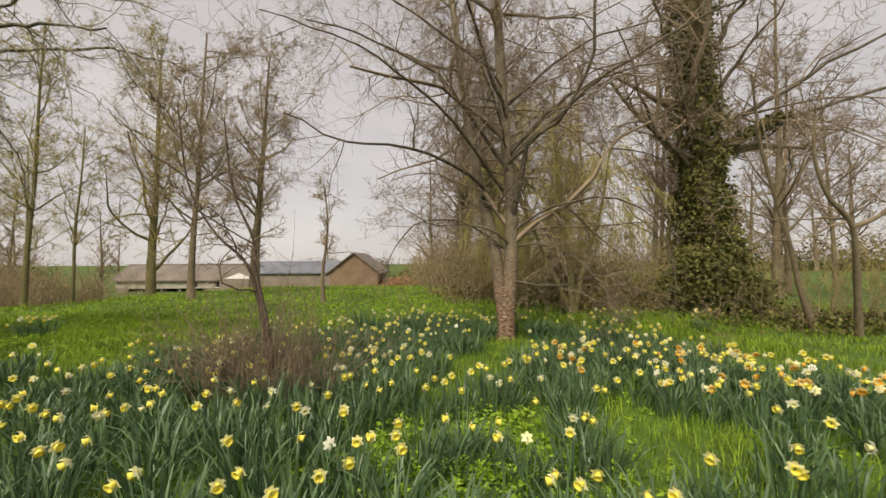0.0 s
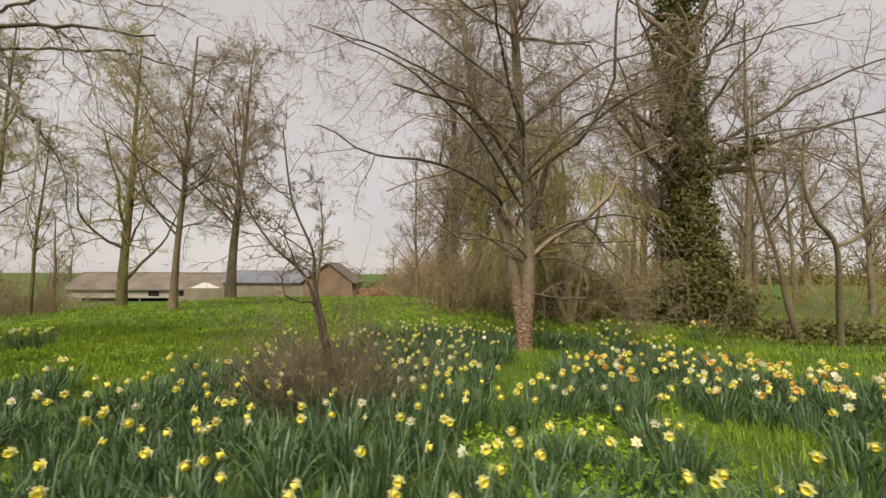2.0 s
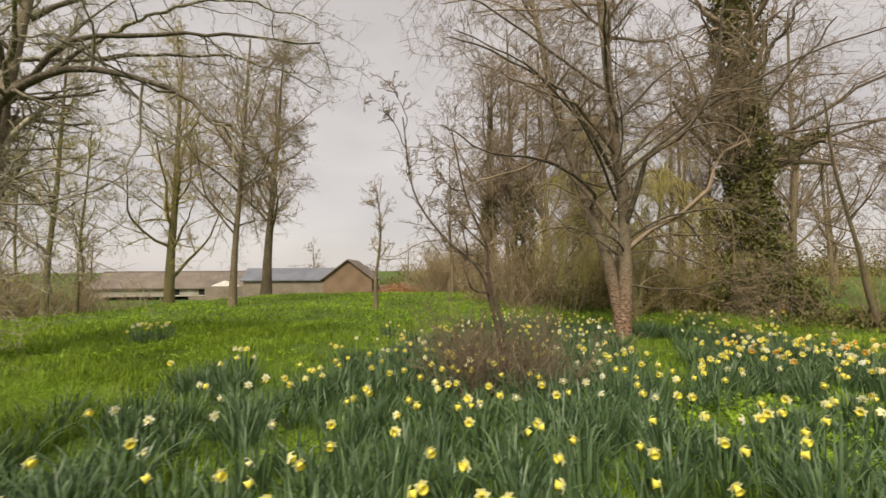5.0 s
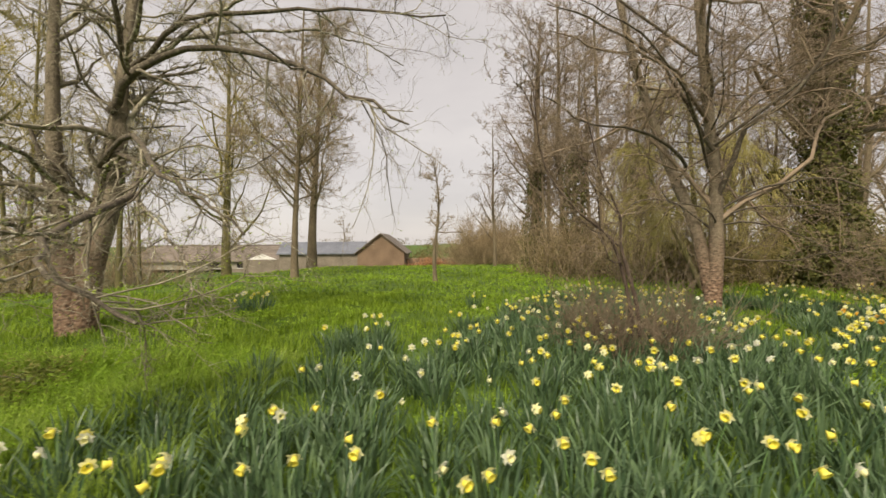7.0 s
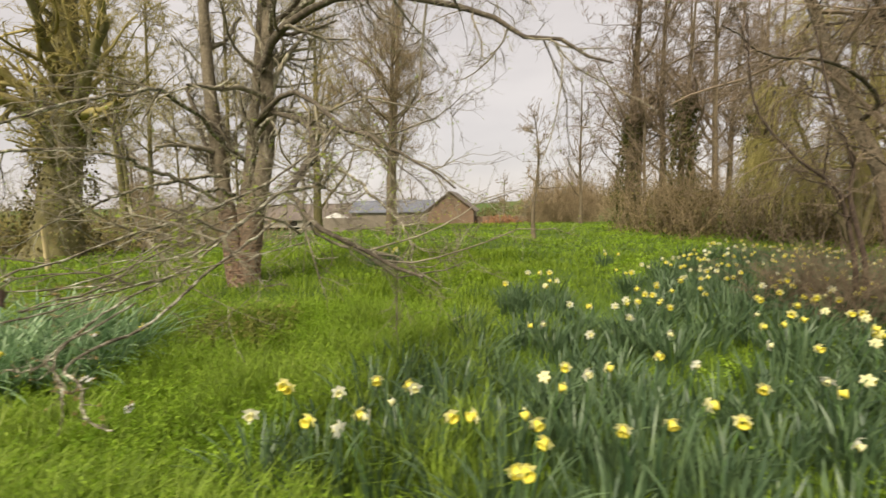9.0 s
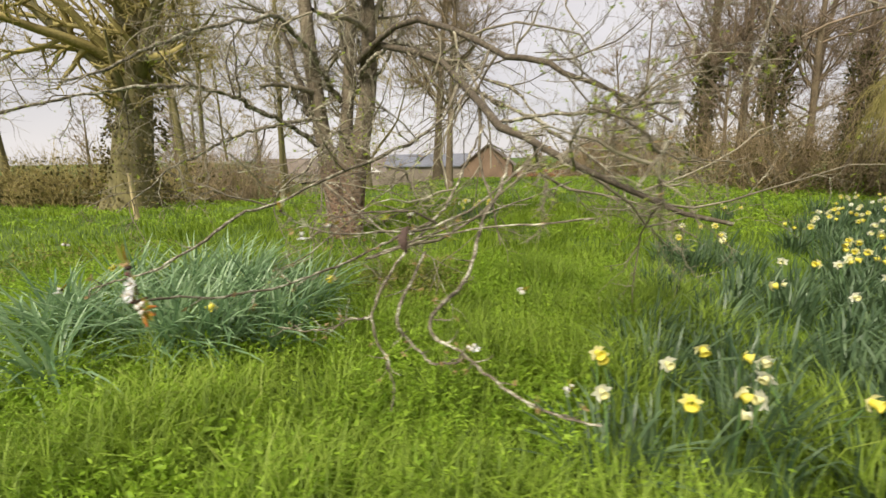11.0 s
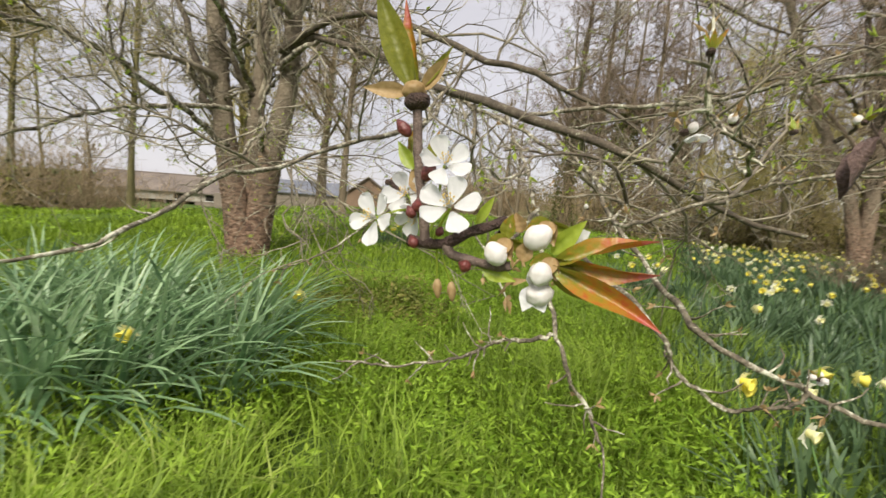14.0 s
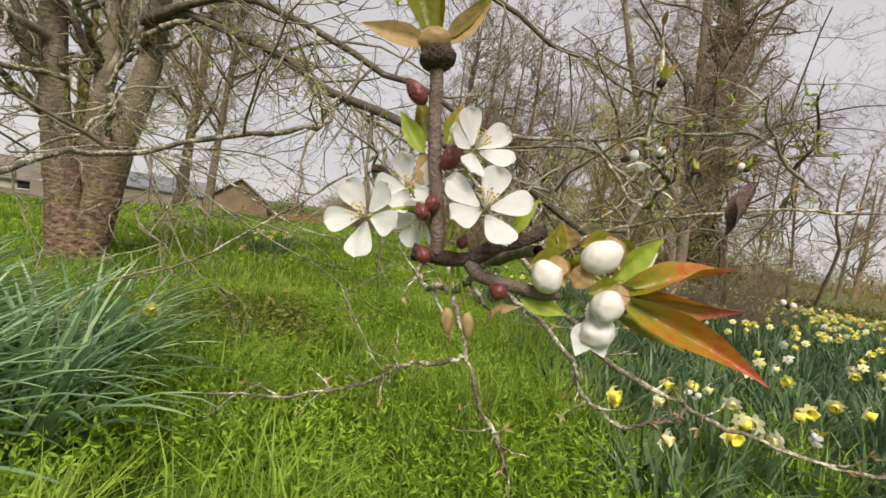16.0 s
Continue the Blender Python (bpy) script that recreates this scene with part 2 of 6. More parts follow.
# near-black that paints in the shade inside the barn's windows and bay
M_dark = material("painted_inside_shade", (0.012, 0.011, 0.010), (0.03, 0.026, 0.022), 0.9, 2, bump=0)
M_white_paint = material("white_render", (0.62, 0.60, 0.58), (0.80, 0.79, 0.77), 0.8, 2, fine=20, bump=0.1)
M_post = material("pale_sawn_timber", (0.42, 0.33, 0.17), (0.62, 0.50, 0.28), 0.8, 8, (1, 1, 0.1), 60, 0.3)

# ---- mesh helpers ----
rng = np.random.default_rng(7)


def mesh_np(name, verts, quads=None, tris=None, smooth=False):
    me = bpy.data.meshes.new(name)
    verts = np.asarray(verts, dtype=np.float32).reshape(-1, 3)
    nq = 0 if quads is None else len(quads)
    nt = 0 if tris is None else len(tris)
    loops = np.concatenate([np.asarray(a, dtype=np.int32).ravel() for a in (quads, tris) if a is not None and len(a)])
    starts = np.concatenate([np.arange(nq) * 4, nq * 4 + np.arange(nt) * 3]).astype(np.int32)
    me.vertices.add(len(verts))
    me.vertices.foreach_set("co", verts.ravel())
    me.loops.add(len(loops))
    me.loops.foreach_set("vertex_index", loops)
    me.polygons.add(nq + nt)
    me.polygons.foreach_set("loop_start", starts)
    if smooth:
        me.polygons.foreach_set("use_smooth", np.ones(nq + nt, dtype=bool))
    me.update(calc_edges=True)
    return me


def part_mesh(name, me, mat, parent=None, label=""):
    if mat and not me.materials:
        me.materials.append(mat)
    ob = new(name, me)
    if parent:
        ob.parent = parent
    if label:
        ob["label"] = label
    return ob


def part(name, bm, mat, parent=None, label=""):
    me = bpy.data.meshes.new(name)
    bm.to_mesh(me)
    bm.free()
    return part_mesh(name, me, mat, parent, label)


def unit(v):
    return v / np.maximum(np.linalg.norm(v, axis=-1, keepdims=True), 1e-9)


def smoothstep(a, b, x):
    t = np.clip((np.asarray(x, dtype=float) - a) / (b - a), 0, 1)
    return t * t * (3 - 2 * t)


def spline(pts, n):
    """n points on a Catmull-Rom curve through pts."""
    p = np.asarray(pts, dtype=float)
    p = np.vstack([2 * p[0] - p[1], p, 2 * p[-1] - p[-2]])
    out = []
    for u in np.linspace(0, len(p) - 3 - 1e-6, n):
        i, t = int(u), u - int(u)
        a, b, c, d = p[i], p[i + 1], p[i + 2], p[i + 3]
        out.append(0.5 * (2 * b + (c - a) * t + (2 * a - 5 * b + 4 * c - d) * t * t + (3 * b - a - 3 * c + d) * t ** 3))
    return np.array(out)


def tubes(P, R, sides):
    """Tubes round N polylines of n points each: verts and quads."""
    P, R = np.asarray(P, dtype=float), np.asarray(R, dtype=float)
    N, n = P.shape[:2]
    T = unit(np.gradient(P, axis=1))
    mean = unit(P[:, -1] - P[:, 0])
    ref = np.where(np.abs(mean[:, 2:3]) > 0.8, np.array([[1.0, 0.13, 0.0]]), np.array([[0.07, 0.0, 1.0]]))[:, None, :]
    A = unit(np.cross(T, np.broadcast_to(ref, T.shape)))
    B = np.cross(T, A)
    ang = np.arange(sides) * 2 * math.pi / sides
    V = P[:, :, None, :] + R[:, :, None, None] * (A[:, :, None, :] * np.cos(ang)[None, None, :, None] + B[:, :, None, :] * np.sin(ang)[None, None, :, None])
    base = (np.arange(N) * n * sides)[:, None, None] + (np.arange(n - 1) * sides)[None, :, None]
    k = np.arange(sides)[None, None, :]
    k2 = (k + 1) % sides
    Q = np.stack([base + k, base + k2, base + sides + k2, base + sides + k], axis=-1).reshape(-1, 4)
    return V.reshape(-1, 3), Q


def joined(groups):
    """Several (verts, quads) in one."""
    vs, qs, o = [], [], 0
    for v, q in groups:
        vs.append(v)
        qs.append(q + o)
        o += len(v)
    return np.vstack(vs), np.vstack(qs)


def shoots(P, R, count, start, angle, length, taper, wob, up, n, thick, rmin, lift=0.0, power=1.0):
    """Side shoots on N polylines (count each, spread from start to the tip): new polylines and radii."""
    N, m = P.shape[:2]
    total = np.linalg.norm(np.diff(P, axis=1), axis=2).sum(1)
    idx = np.repeat(np.arange(N), np.maximum(1, np.round(count * np.ones(N))).astype(int))
    M = len(idx)
    s = start + (1 - start) * rng.random(M) ** power
    u = s * (m - 1)
    i = np.minimum(u.astype(int), m - 2)
    f = (u - i)[:, None]
    a, b = P[idx, i], P[idx, i + 1]
    pos, d = a + (b - a) * f, unit(b - a)
    rad = R[idx, i] * (1 - f[:, 0]) + R[idx, i + 1] * f[:, 0]
    side = unit(np.cross(d, rng.normal(size=(M, 3))))
    side[:, 2] += lift
    side = unit(side)
    ang = np.radians(rng.uniform(*angle, M))[:, None]
    d = unit(d * np.cos(ang) + side * np.sin(ang))
    L = rng.uniform(*length, M) * (total[idx] if taper >= 0 else 1.0) * (1 - abs(taper) * s)
    out = np.zeros((M, n, 3))
    out[:, 0] = pos
    for k in range(1, n):
        d = d + wob * rng.normal(size=(M, 3))
        d[:, 2] += up
        d = unit(d)
        out[:, k] = out[:, k - 1] + d * (L / (n - 1))[:, None]
    r0 = np.maximum(rad * thick, rmin)
    return out, r0[:, None] * np.linspace(1, 0.14 if n > 9 else 0.35, n)[None, :]


def ground_z(x, y):
    x, y = np.asarray(x, dtype=float), np.asarray(y, dtype=float)
    begin = 22 - 15.5 * smoothstep(-10, -16, x)
    drop = -2.7 * smoothstep(0, 32, y - begin) * smoothstep(14, -6, x)
    bumps = 0.03 * np.sin(x * 1.3 + 0.4) * np.cos(y * 1.1) + 0.02 * np.sin(x * 2.9 - y * 2.1)
    return drop + bumps * smoothstep(60, 10, np.hypot(x, y))


def leaf_cards(C, D, W, L, bend=0.3, nrm=None):
    """Small pointed leaves (two triangles folded at the middle): centres, directions, widths, lengths."""
    N = len(C)
    D = unit(D)
    S = unit(np.cross(D, rng.normal(size=(N, 3))))
    U = np.cross(S, D)
    W, L = W[:, None], L[:, None]
    V = np.stack([C, C + D * L * 0.45 + S * W * 0.5, C + D * L - U * L * bend, C + D * L * 0.45 - S * W * 0.5], axis=1).reshape(-1, 3)
    b = np.arange(N)[:, None] * 4
    return V, np.concatenate([b + [[0, 1, 2]], b + [[0, 2, 3]]], axis=1).reshape(-1, 3)


def blades(X, Y, Z, H, W, lean, mat_name, yaw=None):
    """Curved tapering blades, five vertices each."""
    N = len(X)
    yaw = rng.uniform(0, 2 * math.pi, N) if yaw is None else yaw
    dx, dy = np.cos(yaw), np.sin(yaw)
    px, py = -dy * W / 2, dx * W / 2
    base = np.stack([X, Y, Z], 1)
    mid = base + np.stack([dx * lean * H * 0.35, dy * lean * H * 0.35, H * 0.6], 1)
    tip = base + np.stack([dx * lean * H, dy * lean * H, H * (1 - 0.25 * lean)], 1)
    P = np.stack([px, py, np.zeros(N)], 1)
    V = np.stack([base - P, base + P, mid + P * 0.8, mid - P * 0.8, tip], axis=1).reshape(-1, 3)
    b = np.arange(N)[:, None] * 5
    return V, b + [[0, 1, 2, 3]], b + [[3, 2, 4]]


# ---- ground ----
def axis_steps(n, reach, near):
    u = np.linspace(-1, 1, n)
    return np.sign(u) * (near * np.abs(u) + (reach - near) * np.abs(u) ** 5)


gx, gy = np.meshgrid(axis_steps(181, 900, 40) - 2, axis_steps(181, 900, 40) + 8)
gv = np.stack([gx.ravel(), gy.ravel(), ground_z(gx.ravel(), gy.ravel())], 1)
gi = (np.arange(180)[:, None] * 181 + np.arange(180)[None, :]).ravel()
ground = part_mesh("ground", mesh_np("ground", gv, np.stack([gi, gi + 1, gi + 182, gi + 181], 1), smooth=True), M_ground)
tagged(ground, "rough green turf over a low rise and a field", "ground", kind="structure")

BED = ((-6.75, 1.45), (-6.35, 2.4), (-5.95, 3.3), (-5.75, 4.5), (-5.2, 5.2), (-4.1, 5.2), (-3.4, 5.9), (-3.0, 7.0), (-2.0, 8.6), (-0.3, 9.2),
       (1.6, 8.7), (3.0, 7.3), (3.9, 5.9), (4.3, 4.3), (3.9, 3.3), (2.7, 2.2), (1.8, 1.5), (0.0, 1.2), (-3.0, 1.05), (-5.4, 0.95))


def inside(poly, x, y):
    x, y = np.asarray(x, dtype=float), np.asarray(y, dtype=float)
    r = np.zeros(x.shape, dtype=bool)
    for (x0, y0), (x1, y1) in zip(poly, poly[1:] + poly[:1]):
        r ^= ((y0 > y) != (y1 > y)) & (x < (x1 - x0) * (y - y0) / (y1 - y0 + 1e-12) + x0)
    return r


def patchy(x, y, s, o=0.0):
    return np.array([noise.noise(Vector((a * s + o, b * s - o, o))) for a, b in zip(x, y)])

# ---- trees ----
# where the blossoming twig hangs
SPRAY = pose(-7.8591, 0.7206, 0.9094, 86.8, -8.78, -22.84)


def hang(x, y, z):
    """The low twigs over the end of the walk droop a little, less and less towards the bole."""
    return (x, y, z - max(0.0, 0.11 - 0.022 * math.hypot(x + 7.9, y - 0.5)))

SPUR_END = tuple(SPRAY @ Vector((0.043, 0.006, -0.010)))


def stem_radii(r0, r1, n, flare=0.0):
    u = np.linspace(0, 1, n)
    return r0 + (r1 - r0) * u + flare * np.exp(-u * 14)


def rough_tube(pts, radii, sides, amount=0.06):
    """One thick bole with an uneven outline."""
    V, Q = tubes(pts[None], radii[None], sides)
    c = np.repeat(pts, sides, axis=0)
    k = np.array([1 + amount * 2 * noise.noise(Vector(v) * 2.2) + amount * noise.noise(Vector(v) * 7) for v in V])
    return c + (V - c) * k[:, None], Q


def grow_tree(name, boles, limbs, levels, bark, limb_mat, twig_mat, label, category="tree", auto=(), keep=None, group="", twig_sides=3, thin=0.0):
    """boles and limbs: (points, r0, r1). auto: shoots() settings for the limbs that are not given. levels: settings for the ever finer shoots."""
    root = new(name)
    root.location = boles[0][0][0]
    off = np.array(boles[0][0][0], dtype=float)
    tagged(root, label, category, group)
    n0 = 26
    allP, allR = [], []
    for k, (pts, r0, r1) in enumerate(boles):
        p = spline(pts, n0)
        r = stem_radii(r0, r1, n0, r0 * 0.3 if pts[0][2] < 0.3 else 0)
        V, Q = rough_tube(p - off, r, 14)
        part_mesh("trunk", mesh_np("trunk", V, Q, smooth=True), bark, root)
        allP.append(p)
        allR.append(r)
    BP, BR = np.array(allP), np.array(allR)
    lp, lr = [], []
    for pts, r0, r1 in limbs:
        p = spline(pts, 14)
        p[1:] += rng.normal(size=(13, 3)) * min(0.045, r0 * 0.5)
        lp.append(p)
        lr.append(np.linspace(r0, r1, 14))
    for cfg in auto:
        p, r = shoots(BP, BR, n=14, **cfg)
        lp += list(p)
        lr += list(r)
    for p, r in zip(lp, lr):
        if r[0] < thin:
            fine_p, fine_r = spline(p, 46), np.interp(np.linspace(0, 1, 46), np.linspace(0, 1, 14), r)
            fine_p[1:-1] += rng.normal(size=(44, 3)) * (fine_r[1:-1, None] * 0.45)
            fine_r = fine_r * rng.uniform(0.82, 1.22, 46)
            V, Q = rough_tube(fine_p - off, fine_r, 7, 0.10)
        else:
            V, Q = rough_tube(p - off, r, 8, 0.08)
        part_mesh("limb", mesh_np("limb", V, Q, smooth=True), M_lichen_limb if r[0] < thin else limb_mat, root)
    P = np.array(lp + [spline(b[8:], 14) for b in allP])
    R = np.array(lr + [np.interp(np.linspace(0, 1, 14), np.linspace(0, 1, n0 - 8), b[8:]) for b in allR])
    groups = []
    for k, cfg in enumerate(levels):
        cfg = dict(cfg)
        sides = cfg.pop("sides", twig_sides)
        P, R = shoots(P, R, **cfg)
        if keep is not None:
            ok = keep(P)
            P, R = P[ok], R[ok]
        groups.append(tubes(P - off, R, sides))
    V, Q = joined(groups)
    tw = part_mesh("crown", mesh_np("crown", V, Q), twig_mat, root)
    tagged(tw, kind="stuff")
    return root, P, R


def twig_levels(a, b, c, L1, L2, L3, up=0.03, rmin=0.004, start=0.15, wide=(32, 78), wob=0.19):
    return (dict(count=a, start=start, angle=wide, length=L1, taper=0.35, wob=wob, up=up, n=7, thick=0.5, rmin=rmin * 1.8, sides=4),
            dict(count=b, start=0.1, angle=wide, length=L2, taper=0.3, wob=wob + 0.02, up=up, n=5, thick=0.55, rmin=rmin * 1.2),
            dict(count=c, start=0.1, angle=wide, length=L3, taper=0.2, wob=wob + 0.04, up=up * 0.6, n=3, thick=0.6, rmin=rmin))


# cherry with a red-brown foot, two boles, in the daffodil bed
A_boles = (([(1.10, 7.42, -0.06), (1.15, 7.42, 0.5), (1.22, 7.46, 1.25), (1.26, 7.57, 2.6), (1.13, 7.65, 4.4), (1.06, 7.8, 6.4), (0.95, 8.0, 9.0)], 0.155, 0.065),
           ([(1.10, 7.45, 0.35), (0.95, 7.75, 1.75), (0.72, 8.3, 3.1), (0.45, 9.1, 5.4), (0.25, 9.8, 7.8), (0.1, 10.3, 9.2)], 0.125, 0.055))
A_limbs = (([(1.26, 7.5, 2.2), (1.42, 7.2, 3.0), (1.5, 7.0, 3.45), (2.02, 6.75, 3.84), (2.36, 6.4, 4.6), (2.38, 6.2, 5.6), (2.5, 6.0, 6.8)], 0.075, 0.02),
           ([(0.80, 8.1, 2.6), (0.68, 7.5, 2.85), (-0.41, 6.94, 3.31), (-1.47, 6.54, 3.34), (-2.44, 6.23, 3.7)], 0.06, 0.012),
           ([(1.20, 7.5, 3.07), (0.5, 7.3, 4.0), (-0.22, 7.1, 4.79), (-1.36, 6.9, 5.27), (-2.25, 6.7, 5.4)], 0.06, 0.012),
           ([(1.24, 7.5, 1.9), (1.8, 7.2, 2.3), (2.6, 6.8, 2.45), (3.3, 6.5, 2.1), (3.6, 6.4, 1.2), (3.5, 6.35, 0.4)], 0.035, 0.006),
           ([(1.2, 7.6, 1.6), (0.4, 7.5, 2.1), (-0.4, 7.3, 2.1), (-0.9, 7.1, 1.5), (-1.0, 7.0, 0.8)], 0.03, 0.005),
           ([(1.25, 7.5, 3.4), (2.2, 7.6, 4.4), (3.4, 7.7, 5.0), (4.6, 7.9, 5.3)], 0.055, 0.012),
           ([(1.2, 7.6, 4.0), (0.6, 6.8, 5.2), (0.2, 5.9, 6.0), (-0.2, 5.0, 6.3)], 0.05, 0.012),
           ([(1.2, 7.5, 3.2), (2.5, 6.7, 4.3), (3.9, 5.9, 5.0), (5.3, 5.2, 5.2)], 0.045, 0.009),
           ([(1.2, 7.6, 4.3), (2.7, 8.2, 5.7), (4.4, 8.9, 6.6), (6.0, 9.4, 7.0)], 0.045, 0.009),
           ([(1.1, 7.5, 2.7), (0.1, 6.5, 3.7), (-1.1, 5.7, 4.4), (-2.3, 5.1, 4.6)], 0.042, 0.008),
           ([(1.0, 7.7, 5.0), (-0.6, 7.9, 6.3), (-2.0, 7.8, 7.0), (-3.2, 7.6, 7.2)], 0.042, 0.008))
A_limbs = tuple((pts, r0 * 0.72, r1 * 0.8) for pts, r0, r1 in A_limbs)
A_auto = (dict(count=16, start=0.24, angle=(55, 95), length=(0.28, 0.5), taper=0.5, wob=0.13, up=0.0, thick=0.17, rmin=0.011, lift=0.05),)
grow_tree("cherry_tree", A_boles, A_limbs, twig_levels(10, 8, 7, (0.26, 0.55), (0.3, 0.6), (0.35, 0.65), -0.015, 0.0028, 0.1, (38, 85), 0.2), M_cherry, M_limb, M_twig,
          "bare cherry tree with two boles and red-brown bark among daffodils", "tree", A_auto)

# old cherry with low sweeping limbs
B_boles = (([(-9.75, 6.05, -0.08), (-9.88, 6.12, 0.6), (-10.03, 6.24, 1.2), (-10.19, 6.34, 2.2), (-10.3, 6.4, 3.7), (-10.4, 6.6, 5.5), (-10.5, 6.9, 7.6)], 0.185, 0.05),
           ([(-9.68, 6.1, -0.05), (-9.53, 6.2, 1.1), (-9.36, 6.44, 2.3), (-9.34, 6.6, 4.0), (-9.27, 6.9, 6.1), (-9.2, 7.2, 8.0)], 0.18, 0.04),
           ([(-9.74, 6.15, -0.05), (-9.78, 6.35, 1.2), (-9.82, 6.7, 2.2), (-9.8, 7.1, 4.0), (-9.7, 7.4, 6.4)], 0.15, 0.04))
